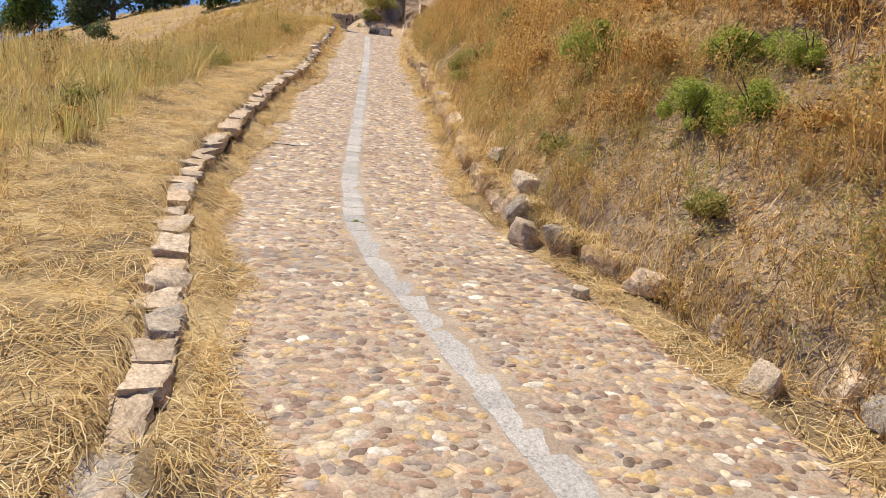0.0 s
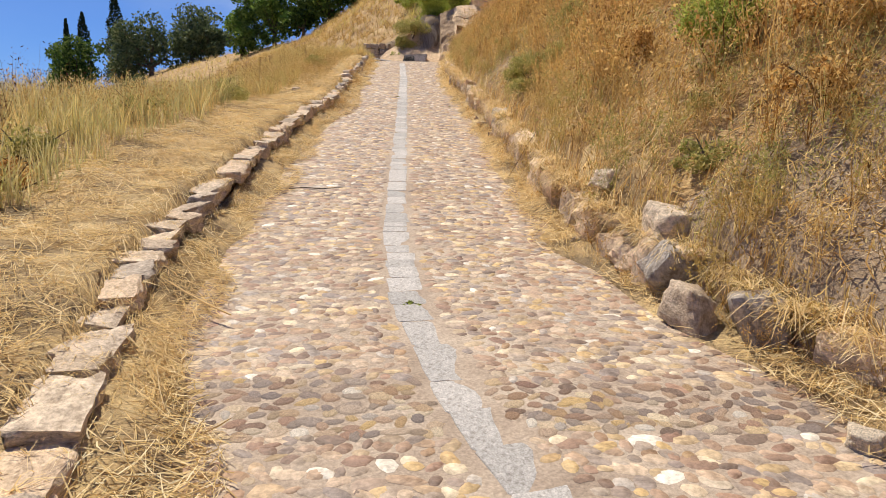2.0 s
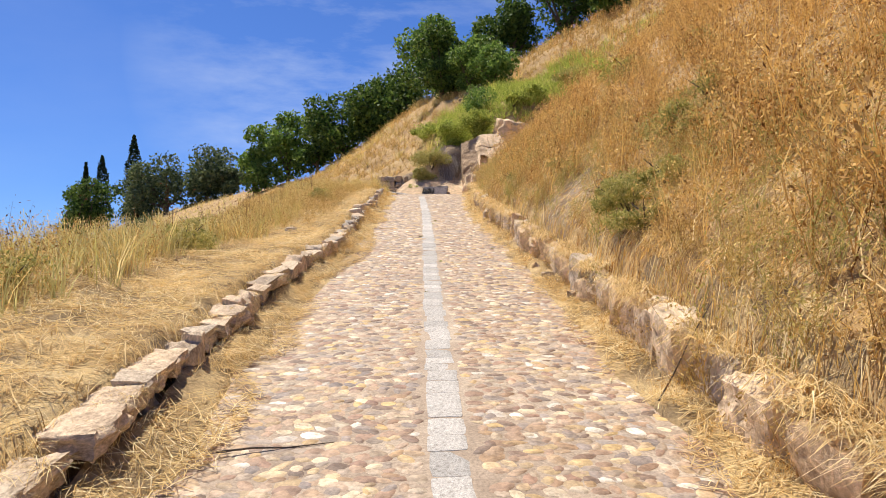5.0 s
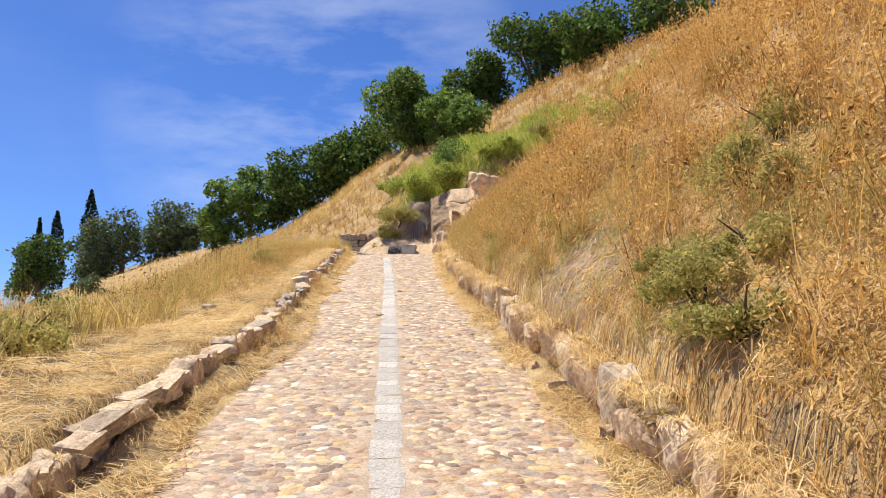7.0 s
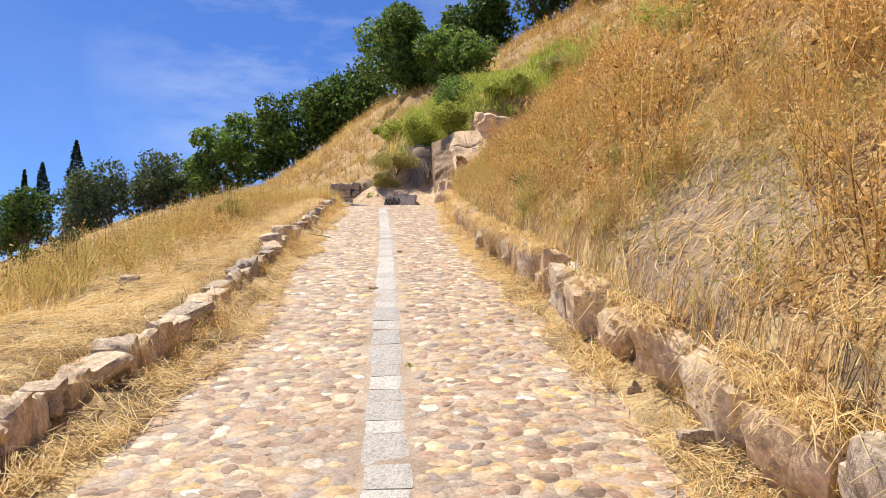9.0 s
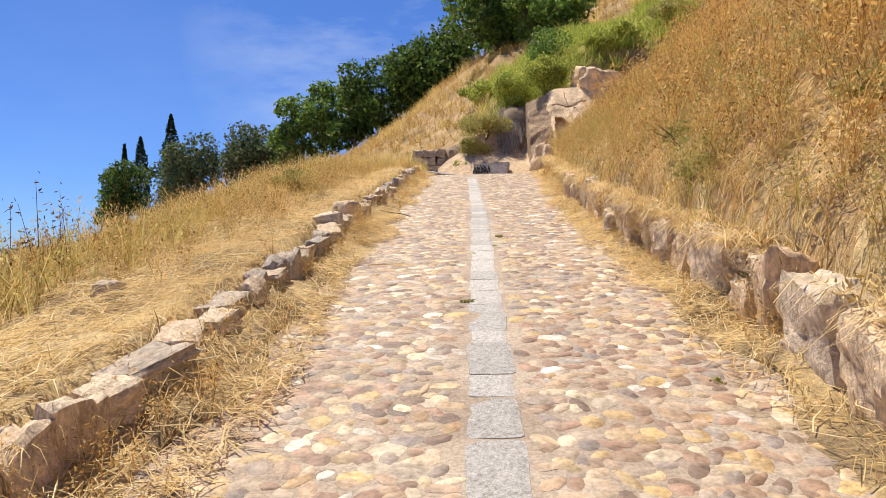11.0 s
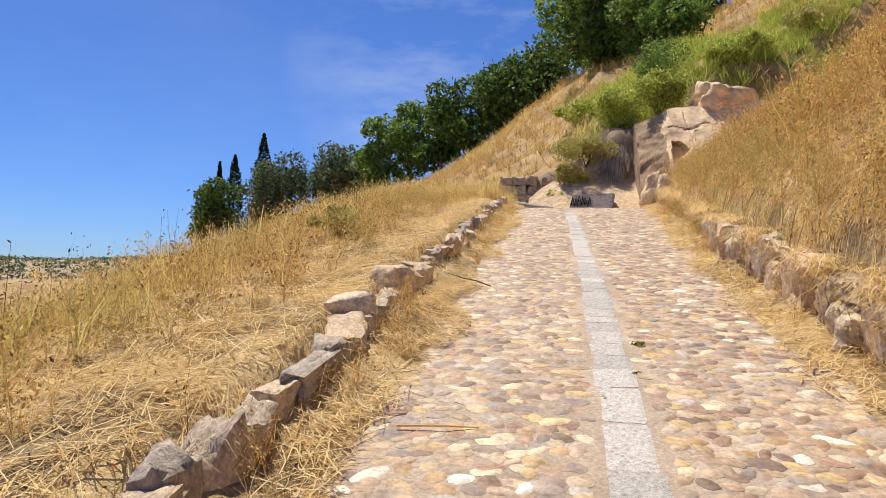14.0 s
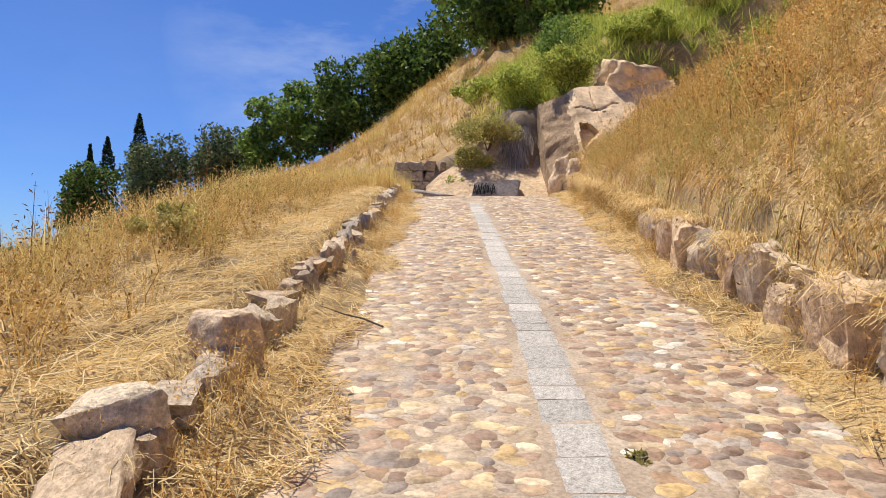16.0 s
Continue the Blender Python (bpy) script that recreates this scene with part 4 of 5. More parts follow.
cliff("bank_face", -1.35, 1.86, 60, 44, lambda x: np.interp(x, [-1.4, -0.6, 0.3, 1.0, 1.9], [6.0, 6.7, 7.6, 8.4, 8.5]) + 0.10 * noise.noise(Vector((x * 2.6, 0, 4))), bank_front, M_EARTH_CLIFF, earth)
rng = np.random.default_rng(61)
n = 1000
rx0 = rng.normal(1.08, 0.20, n)
rz0 = rng.uniform(7.3, 8.35, n)
t = np.linspace(0, 1, 4)
ln = rng.uniform(0.12, 1.15, n) * np.exp(-((rx0 - 1.05) / 0.45) ** 2)
pts = np.stack([rx0[:, None] + rng.normal(-0.10, 0.09, (n, 1)) * t + rng.normal(0, 0.02, (n, 4)), (34.35 + 0.77 * (rz0 - 5.6) - 0.06 * (rx0 - 0.4) - rng.uniform(0.05, 0.25, n))[:, None] - 0.70 * ln[:, None] * t[None] + rng.normal(0, 0.03, (n, 4)), rz0[:, None] - ln[:, None] * t], -1)
stuff("hanging_roots", strips(pts, np.full((n, 4), 0.014), np.tile([1.0, 0.0, 0.0], (n, 1))), M_ROOT, "dry grey roots and stems hanging down the bank", "roots")

block = holder("stone_block", (0.28, 33.55, pz(33.55) - 0.03), "pale stone block with black spray-painted scrawl", "block")
bm = bmesh.new()
bmesh.ops.create_cube(bm, size=1.0)
for v in bm.verts:
    v.co = Vector((v.co.x * 1.05 + 0.12 * (v.co.z > 0), v.co.y * 0.55 - 0.25 * (v.co.y < 0 and v.co.z < 0), v.co.z * 0.5 + 0.2 - 0.05 * (v.co.x < 0 and v.co.z > 0)))
bmesh.ops.bevel(bm, geom=bm.edges[:], offset=0.035, segments=2, affect="EDGES")
me = bpy.data.meshes.new("body")
bm.to_mesh(me)
bm.free()
me.materials.append(M_GREY_ROCK)
part("body", me, block)
rng = np.random.default_rng(71)
marks = []
x0 = -0.46
for k in range(6):
    w = rng.uniform(0.07, 0.12)
    lo, hi = 0.09 + rng.uniform(0, 0.05), 0.27 + rng.uniform(0, 0.10)
    p = [(x0 + w * f + 0.22 * (z - lo), -0.283 - 0.5 * (0.45 - z), z) for f, z in ((0.0, hi), (0.05, lo), (0.45, lo + 0.02), (0.55, hi - 0.05), (0.3, (lo + hi) / 2), (1.0, lo + 0.01))]
    marks.append(tube(p, [0.013, 0.015, 0.012, 0.013, 0.011, 0.009], 5))
    x0 += w * rng.uniform(0.85, 1.1)
part("painted_marks", mesh_from("painted_marks", *joined(marks), M_INK), block, "black paint strokes")
loose_rock(-1.25, 33.7, pz(33.7) + 0.08, 1.0, 0.6, 0.26, (4, 6, 5), M_GREY_ROCK, "flat grey slab lying at the end of the lane", 220, "stone_slab")
loose_rock(-3.3, 36.3, float(land(-3.3, 36.3)) + 0.1, 0.6, 0.5, 0.4, (4, 6, 25), M_ROCK, "small dark stone on the bank", 221)
masonry = holder("masonry_wall", (-1.8, 36.1, 5.8), "short ruined wall of coursed tan stones", "wall")
rng = np.random.default_rng(72)
for r in range(4):
    for c in range(5 - r // 2):
        x = -2.6 + c * 0.36 + 0.15 * r + (0.16 if r % 2 else 0)
        m = pose(x, 35.75 + 0.05 * r, 5.95 + r * 0.25, rng.normal(0, 4), rng.normal(0, 4), rng.normal(0, 6))
        part("stone", ROCKS[(r * 4 + c) % len(ROCKS)], masonry, "", Matrix.Translation(-masonry.location) @ m @ Matrix.Diagonal((0.37, 0.4, 0.26, 1)))

# ---- trees ----
T = "leafy dark green tree on the hill's crest"
for k, (x, y, top, r, mat, leaf, cnt, lab) in enumerate([
        (-36.4, 103, 20.8, 5.0, M_OLIVE_LEAF, 0.42, 5200, "broad grey-green tree on the far slope"), (-30.8, 103, 21.9, 5.4, M_OLIVE_LEAF, 0.42, 5600, "broad grey-green tree on the far slope"),
        (-41.5, 106, 19.2, 4.6, M_OLIVE_LEAF, 0.42, 4000, "low grey-green tree on the far slope"), (-47.5, 104, 17.6, 4.2, M_LEAF, 0.42, 3500, "low dark tree below the cypresses"),
        (-54.0, 113, 17.8, 3.4, M_LEAF, 0.40, 3500, "round-topped dark pine on the far slope"), (-26.8, 101, 18.3, 2.6, M_OLIVE_LEAF, 0.4, 3000, "low grey-green tree on the far slope"),
        (-17.0, 74, 18.0, 2.5, M_LEAF_LIGHT, 0.32, 4500, "small leafy tree on the ridge"), (-13.7, 74, 19.4, 2.9, M_LEAF_LIGHT, 0.32, 5200, "small leafy tree on the ridge"),
        (-10.2, 70, 18.6, 2.6, M_LEAF, 0.30, 5200, T), (-7.6, 68, 19.6, 3.5, M_LEAF, 0.30, 6200, T), (-4.6, 66, 20.2, 3.6, M_LEAF, 0.30, 6200, T), (-1.8, 63, 20.4, 3.7, M_LEAF, 0.30, 6200, T),
        (1.0, 58, 22.8, 3.5, M_LEAF_LIGHT, 0.28, 8500, "rounded bright green tree on the hill's crest"), (4.2, 57, 20.6, 2.7, M_LEAF_LIGHT, 0.28, 5500, "leafy bright green tree on the hill's crest"),
        (6.9, 58, 24.4, 3.2, M_LEAF, 0.28, 7000, T), (11.0, 58, 26.6, 3.8, M_LEAF, 0.28, 8000, T), (15.0, 54, 26.8, 4.0, M_LEAF, 0.28, 8000, T), (19.0, 52, 27.3, 4.0, M_LEAF, 0.28, 7000, T),
        (23.5, 50, 28.5, 4.0, M_LEAF, 0.30, 6000, T), (13.0, 50, 23.5, 2.8, M_LEAF, 0.28, 5000, T), (4.4, 50.5, 17.8, 2.0, M_LEAF_LIGHT, 0.20, 6000, "young light green tree on the slope"), (1.1, 49.5, 18.9, 2.4, M_LEAF, 0.22, 7500, T), (2.7, 46.5, 16.6, 1.7, M_LEAF_LIGHT, 0.16, 5500, "young light green tree on the slope"), (4.0, 45.0, 16.0, 1.6, M_LEAF_LIGHT, 0.16, 5000, "young light green tree on the slope")]):
    tree("tree", x, y, top, r, 800 + k, mat, leaf, cnt, lab, 0.22 if k > 7 else 0.18, 11, "trees on the hill", 0.45)
for k, (x, y, top, r) in enumerate([(-46.3, 116, 26.0, 1.5), (-54.5, 123, 24.0, 1.5), (-57.2, 123, 22.9, 0.8)]):
    cypress(x, y, top, r, 900 + k)

# ---- shrubs ----
G = "green feathery shrub among dry weeds"
for k, (x, y, r, h, mat, leaf, cnt, lab) in enumerate([
        (2.25, 35.7, 1.45, 1.5, M_GREEN, 0.09, 12000, "yellow-green shrub overhanging the bluff"), (1.35, 36.5, 0.8, 0.6, M_GREEN, 0.09, 3000, "yellow-green shrub overhanging the bluff"),
        (-0.25, 35.0, 0.95, 1.15, M_OLIVE, 0.07, 6200, "olive shrub growing from the earth bank"), (-0.62, 34.75, 0.5, 0.7, M_GREEN, 0.07, 3000, "green shrub growing from the earth bank"),
        (0.25, 35.4, 1.05, 1.1, M_OLIVE, 0.07, 6000, "olive shrub above the earth bank"), (-2.55, 35.6, 0.5, 0.6, M_OLIVE, 0.07, 1800, "olive shrub beside the ruined wall"),
        (-1.85, 35.2, 0.42, 0.45, M_GREEN, 0.06, 1600, "low green shrub before the ruined wall"),
        (1.1, 38.0, 1.5, 1.0, M_GREEN, 0.11, 4600, "leafy green shrub on the slope"), (2.6, 39.4, 1.6, 1.5, M_LEAF_LIGHT, 0.11, 4800, "leafy green shrub on the slope"), (0.3, 40.5, 1.2, 1.0, M_GREEN, 0.11, 3200, G),
        (4.2, 37.5, 1.2, 0.9, M_GREEN, 0.10, 3200, G), (5.6, 38.5, 1.4, 1.0, M_GREEN, 0.10, 3600, G), (7.2, 38.8, 1.4, 1.0, M_OLIVE, 0.10, 3400, G), (6.2, 36.0, 1.0, 0.8, M_OLIVE, 0.09, 2600, G),
        (5.2, 31.5, 0.9, 0.9, M_OLIVE, 0.08, 3000, "olive shrub with a shaded hollow beneath"), (7.6, 34.5, 1.1, 1.0, M_OLIVE, 0.09, 2600, G), (9.4, 36.5, 1.3, 1.1, M_GREEN, 0.1, 2600, G),
        (3.95, 4.75, 0.55, 0.55, M_GREEN, 0.05, 3600, G), (4.45, 4.2, 0.5, 0.5, M_GREEN, 0.05, 2600, G), (3.35, 3.85, 0.36, 0.34, M_GREEN, 0.035, 1900, "low green shrub on the bare slope"),
        (3.3, 6.9, 0.38, 0.45, M_GREEN, 0.045, 2000, G), (4.6, 3.0, 0.5, 0.45, M_OLIVE, 0.05, 2000, G), (2.5, 6.0, 0.25, 0.22, M_OLIVE, 0.035, 900, "small olive shrub at the slope's foot"),
        (2.05, 10.9, 0.36, 0.34, M_OLIVE, 0.035, 1900, "olive weeds sprawling over the wall"), (2.45, 11.6, 0.45, 0.42, M_OLIVE, 0.04, 2300, "olive weeds sprawling over the wall"), (2.2, 12.3, 0.36, 0.34, M_OLIVE, 0.035, 1700, "olive weeds sprawling over the wall"),
        (2.9, 12.0, 0.4, 0.4, M_OLIVE, 0.04, 1800, G), (1.85, 19.3, 0.34, 0.3, M_OLIVE, 0.035, 1500, "grey-green weeds on the bank above the wall"), (1.72, 18.2, 0.26, 0.22, M_OLIVE, 0.035, 1000, "olive weeds hanging over the wall"),
        (2.3, 16.9, 0.3, 0.3, M_OLIVE, 0.035, 1100, G), (2.4, 21.0, 0.32, 0.3, M_OLIVE, 0.035, 1100, G), (2.6, 24.5, 0.45, 0.4, M_OLIVE, 0.04, 1500, G),
        (-3.3, 13.6, 0.55, 0.5, M_OLIVE, 0.045, 2400, "green-tinged weed clump on the left bank"), (-3.7, 15.4, 0.55, 0.55, M_OLIVE, 0.045, 2400, "green-tinged weed clump on the bank"), (-3.6, 10.2, 0.5, 0.5, M_OLIVE, 0.045, 2000, "green-tinged weed clump on the bank"),
        (-3.0, 23.4, 0.55, 0.55, M_OLIVE, 0.045, 2400, "green-tinged weed clump near the crest"), (-24.0, 52.5, 1.6, 1.9, M_OLIVE_LEAF, 0.2, 2200, "dark round bush on the far tan slope"), (-23.5, 63.5, 1.8, 2.2, M_OLIVE_LEAF, 0.2, 2400, "dark round bush on the far tan slope"),
        (3.6, 13.2, 0.6, 0.55, M_OLIVE, 0.045, 2200, G), (4.6, 16.2, 0.6, 0.55, M_OLIVE, 0.05, 2000, G), (3.3, 18.8, 0.5, 0.5, M_OLIVE, 0.045, 1800, G), (4.6, 21.0, 0.7, 0.6, M_GREEN, 0.05, 2200, G), (3.2, 25.8, 0.6, 0.55, M_OLIVE, 0.05, 2000, G), (4.4, 28.6, 0.8, 0.7, M_GREEN, 0.06, 2400, G), (-3.2, 6.2, 0.42, 0.42, M_WEED, 0.04, 1800, "rusty dry shrub on the bank"), (-3.6, 7.3, 0.5, 0.5, M_OLIVE, 0.045, 2000, "olive shrub on the bank"), (3.4, 5.6, 0.45, 0.5, M_WEED, 0.045, 2000, "rusty dry shrub on the slope"), (4.7, 5.9, 0.6, 0.6, M_GREEN, 0.05, 2600, G), (4.0, 6.8, 0.55, 0.55, M_WEED, 0.045, 2200, "rusty dry shrub on the slope"), (3.0, 5.0, 0.4, 0.36, M_WEED, 0.04, 1700, "rusty dry shrub on the slope"), (5.0, 4.9, 0.6, 0.6, M_WEED, 0.05, 2200, "rusty dry shrub on the slope"), (3.9, 3.1, 0.36, 0.3, M_WEED, 0.04, 1500, "rusty dry shrub on the slope"), (2.7, 7.9, 0.4, 0.4, M_WEED, 0.04, 1600, "rusty dry shrub on the slope"), (3.6, 9.0, 0.5, 0.5, M_OLIVE, 0.045, 1900, G),
        (3.05, 6.6, 0.60, 0.80, M_GREEN, 0.05, 5200, "bright green feathery shrub standing above rusty weeds"), (3.25, 4.1, 0.48, 0.60, M_GREEN, 0.045, 3800, "bright green feathery shrub on the littered slope"), (3.65, 3.7, 0.42, 0.5, M_GREEN, 0.045, 3000, "bright green feathery shrub on the littered slope"),
        (2.3, 5.2, 0.34, 0.34, M_OLIVE, 0.035, 2200, "low olive shrub beside the lane's rubble"), (3.0, 2.9, 0.34, 0.3, M_OLIVE, 0.035, 2000, "low olive shrub beside the lane's rubble"), (2.1, 11.7, 0.55, 0.55, M_OLIVE, 0.035, 4500, "grey-green weeds sprawling over the wall"), (2.0, 11.0, 0.45, 0.42, M_OLIVE, 0.035, 3400, "grey-green weeds sprawling over the wall"),
        (4.3, 18.8, 0.75, 0.8, M_OLIVE, 0.05, 3600, "rounded olive shrub high on the slope"), (3.05, 12.8, 0.5, 0.6, M_OLIVE, 0.045, 2800, "olive shrub among rusty weeds"), (2.2, 12.4, 0.4, 0.4, M_OLIVE, 0.035, 2400, "grey-green weeds sprawling over the wall"),
        (-30, 70, 1.7, 2.0, M_LEAF, 0.22, 2200, "dark round bush on the far tan slope")]):
    lab = lab.replace("left bank", "mown bank")
    if mat is M_GREEN and 0 < y < 10:
        leaf, cnt = leaf * 0.6, cnt * 2
    bush(x, y, r, h, 1000 + k, mat, leaf, cnt, lab, z={0: 8.55, 1: 8.3, 2: 6.25, 3: 5.75, 4: 7.1}.get(k))

# small rosettes in the joints of the strip
for k, (x, y, r) in enumerate([(0.15, 4.55, 0.07), (-0.10, 12.7, 0.05), (0.14, 14.9, 0.06), (-0.16, 17.28, 0.07), (-0.13, 19.0, 0.05), (0.14, 19.95, 0.08), (0.06, 19.4, 0.05), (1.0, 15.9, 0.06), (1.35, 1.5, 0.04)]):
    bush(x, y, r, r * 0.7, 1100 + k, M_OLIVE if k % 2 else M_GREEN, 0.022, 260, "small green weed in the paving joint", "weeds in the joints", "weed", float(paving_z(x, y)) + 0.02)

# ---- straw, grass and weeds ----
rng = np.random.default_rng(31)


def spots(n, y_lo, y_hi, u_lo, u_hi, side, power=1.0):
    y = rng.uniform(y_lo, y_hi, n)
    u = u_lo + (u_hi - u_lo) * rng.uniform(0, 1, n) ** power
    return (left_x(y) - u if side < 0 else right_x(y) + u), y


def cleared(x, y):
    """Leave room round the green shrubs of the slope."""
    keep = np.ones(len(x), bool)
    for bx, by, r in ((3.05, 6.6, 0.5), (3.25, 4.1, 0.4), (3.65, 3.7, 0.35), (2.3, 5.2, 0.3), (3.0, 2.9, 0.3), (2.1, 11.7, 0.5), (2.0, 11.0, 0.4), (4.3, 18.8, 0.6), (3.05, 12.8, 0.4), (2.05, 14.3, 0.45), (2.15, 15.0, 0.45), (2.1, 13.7, 0.3)):
        keep &= np.hypot(x - bx, y - by) > r
    return x[keep], y[keep]


def thinned(x, y, size, cut):
    keep = ripple(x, y, size) + rng.normal(0, 0.35, len(x)) > cut
    return x[keep], y[keep]


x, y = thinned(*spots(84000, -1, 33, 0.16, 2.8, -1, 1.1), 0.8, -0.42)
stuff("mown_straw", lying(rng, x, y, 0.04 + 0.34 * rng.uniform(0, 1, len(x)) ** 2, 0.0052, 0.06), M_STRAW, "yellow mown straw lying on the bank", "straw")
for side, line, reach, high in ((-1, left_x, 0.36, 0.11), (1, right_x, 0.34, 0.09)):
    dy = np.arange(-1.5, 33.0, 0.08)
    e = np.linspace(-0.16, 1.0, 9)
    wide = reach * (0.85 + 0.45 * ripple(0 * dy + 4 * side, dy, 2.3))
    DX = line(dy)[:, None] - side * wide[:, None] * e[None]
    DY = dy[:, None] * np.ones_like(DX)
    DZ = path_z(DY) + drift(DX, DY) + 0.012 * ripple(DX, DY, 0.3) * (1 - e)[None] + 0.008 - 0.03 * (e > 0.95)[None]
    k = (np.arange(len(dy) - 1)[:, None] * len(e) + np.arange(len(e) - 1)[None]).ravel()
    stuff("straw_drift", (np.stack([DX, DY, DZ], -1).reshape(-1, 3), np.stack([k, k + 1, k + 1 + len(e), k + len(e)], -1)), M_CHAFF, "chaff and broken straw drifted against the kerb", "straw")
x, y = spots(24000, 0, 33, -0.5, 0.06, -1, 1.4)
x = np.minimum(x, left_x(y) + 0.34 + 0.2 * ripple(0 * y, y, 2.5) + rng.normal(0, 0.05, len(x)))
x2, y2 = spots(21000, 0, 33, -0.48, 0.10, 1, 0.7)
x2 = np.maximum(x2, right_x(y2) - 0.30 - 0.2 * ripple(0 * y2 + 9, y2, 2.2) + rng.normal(0, 0.05, len(x2)))
x, y = np.r_[x, x2], np.r_[y, y2]
x, y = thinned(x, y, 2.2, -0.35)
stuff("gutter_straw", lying(rng, x, y, 0.03 + 0.22 * rng.uniform(0, 1, len(x)) ** 1.6, 0.005, 0.05), M_STRAW, "dry straw gathered along both kerbs", "straw")
x, y = spots(13000, 0, 34, 0.02, 1.6, 1, 1.3)
keep = (y > 7) | (rng.uniform(0, 1, len(x)) < 0.55)
x, y = x[keep], y[keep]
stuff("slope_straw", lying(rng, x, y, rng.uniform(0.05, 0.26, len(x)), 0.0055, 0.07), M_STRAW, "broken straw strewn on the slope's foot", "straw")
x, y = spots(13000, -1.5, 12, 0.0, 3.2, 1)
stuff("slope_litter", lying(rng, x, y, rng.uniform(0.04, 0.18, len(x)), 0.008, 0.08), M_WEED, "rusty broken stems littering the slope", "litter")
x, y = spots(7000, 10, 34, 0.0, 1.6, 1)
stuff("wall_litter", lying(rng, x, y, rng.uniform(0.04, 0.18, len(x)), 0.008, 0.08), M_WEED, "brown broken stems littering the wall top", "litter")
x, y = spots(110, 2, 30, 0.2, 3.5, 1)
stuff("long_canes", lying(rng, x, y, rng.uniform(0.5, 1.2, len(x)), 0.008, 0.25), M_STRAW, "long pale dry stems leaning in the weeds", "stems")

DRY = [joined([tuft(rng, 10, 0.55, 0.8, 0.012), weed(rng, 2, 0.6, 0.6, 0.035, 6, 0.008)]) for _ in range(8)]
LOW = [tuft(rng, 10, 0.20, 2.0, 0.007) for _ in range(6)]
TALL_FAR = [tuft(rng, 15, 0.72, 1.5, 0.024, 1) for _ in range(6)]
WEEDS = [bushy(rng, 6, 0.62, 0.8, 0.028, 3, 4, 0.006) for _ in range(14)]
WEEDS_FAR = [weed(rng, 5, 0.75, 0.7, 0.095, 5, 0.016) for _ in range(7)]
FOOT = [joined([bushy(rng, 5, 0.42, 1.1, 0.024, 3, 4, 0.005), tuft(rng, 4, 0.22, 2.4, 0.006)]) for _ in range(10)]
OLIVES = [bushy(rng, 4, 0.42, 0.9, 0.026, 3, 4, 0.005) for _ in range(6)]

x, y = spots(2500, 1, 33, 1.4, 7.0, -1, 1.0)
x, y = thinned(x, y, 2.0, -0.9)
stuff("bank_grass", scattered(rng, DRY, x, y, rng.uniform(0.55, 1.15, len(x))), M_GRASS, "tall dry yellow grass with green patches", "grass")
x, y = thinned(*spots(800, 3, 16, 1.25, 4.2, -1), 2.4, -0.2)
stuff("green_grass", scattered(rng, DRY, x, y, rng.uniform(0.6, 1.1, len(x))), M_SAGE, "grey-green half-dry grass on the bank", "grass")
x, y = spots(1100, 9, 33, 1.5, 5.0, -1, 1.0)
stuff("bank_weeds", scattered(rng, FOOT, x, y, rng.uniform(0.7, 1.4, len(x))), M_GOLD, "brown dry weeds on the bank", "weeds")
x, y = spots(1700, 0, 33, 0.3, 2.0, -1)
stuff("bank_stubble", scattered(rng, LOW, x, y, rng.uniform(0.3, 0.8, len(x))), M_STRAW, "short straw stubble on the bank", "grass")
x, y = spots(1500, -2, 33, -0.28, 0.0, -1)
x2, y2 = spots(1500, -2, 33, -0.26, 0.02, 1)
x, y = thinned(np.r_[x, x2], np.r_[y, y2], 2.0, -0.1)
stuff("gutter_grass", scattered(rng, LOW, x, y, rng.uniform(0.3, 0.9, len(x))), M_STRAW, "dry grass tufts against the kerbs", "grass")

x, y = spots(6800, 0.5, 35, 0.4, 6.6, 1, 0.9)
keep = (x - right_x(y)) > np.interp(y, [0, 4, 8, 12, 18, 24, 30], [0.9, 0.5, 0.15, 0.25, 0.25, 0.4, 0.6]) + 0.2 * rng.normal(0, 1, len(x))
x, y = x[keep], y[keep]
keep = ripple(x, y, 1.5) + rng.normal(0, 0.18, len(x)) > -0.12
x, y = cleared(x[keep], y[keep])
stuff("slope_weeds", scattered(rng, WEEDS, x, y, np.interp(y, [20, 27], [1.0, 0.7]) * np.clip(0.95 + 0.8 * ripple(x, y, 1.5), 0.5, 1.7) * rng.uniform(0.75, 1.2, len(x))), M_WEED, "dense rusty brown dry weeds on the slope", "weeds")
x, y = spots(2700, 0.5, 34, 0.12, 2.2, 1)
x, y = thinned(x, y, 2.0, -0.15)
stuff("olive_weeds", scattered(rng, OLIVES, x, y, rng.uniform(0.5, 1.1, len(x))), M_OLIVE, "olive and straw-coloured weeds at the slope's foot", "weeds")
x, y = spots(4600, 0.0, 34, 0.06, 1.9, 1, 1.5)
x, y = cleared(*thinned(x, y, 1.1, -0.25))
stuff("foot_weeds", scattered(rng, FOOT, x, y, np.clip(0.9 + 0.4 * ripple(x, y, 1.0), 0.5, 1.3) * rng.uniform(0.6, 1.15, len(x))), M_GOLD, "golden dry weeds tangled along the wall top", "weeds")
x, y = spots(500, 17, 31, 0.7, 2.6, -1)
stuff("crest_weeds", scattered(rng, FOOT, x, y, rng.uniform(0.6, 1.2, len(x))), M_GOLD, "golden brown weeds on the mown bank near the crest", "weeds")
x, y = spots(1200, 2, 52, 6.0, 15.0, 1)
stuff("upper_weeds", scattered(rng, WEEDS_FAR, x, y, rng.uniform(0.8, 1.5, len(x))), M_WEED, "rusty brown weeds on the upper slope", "weeds")

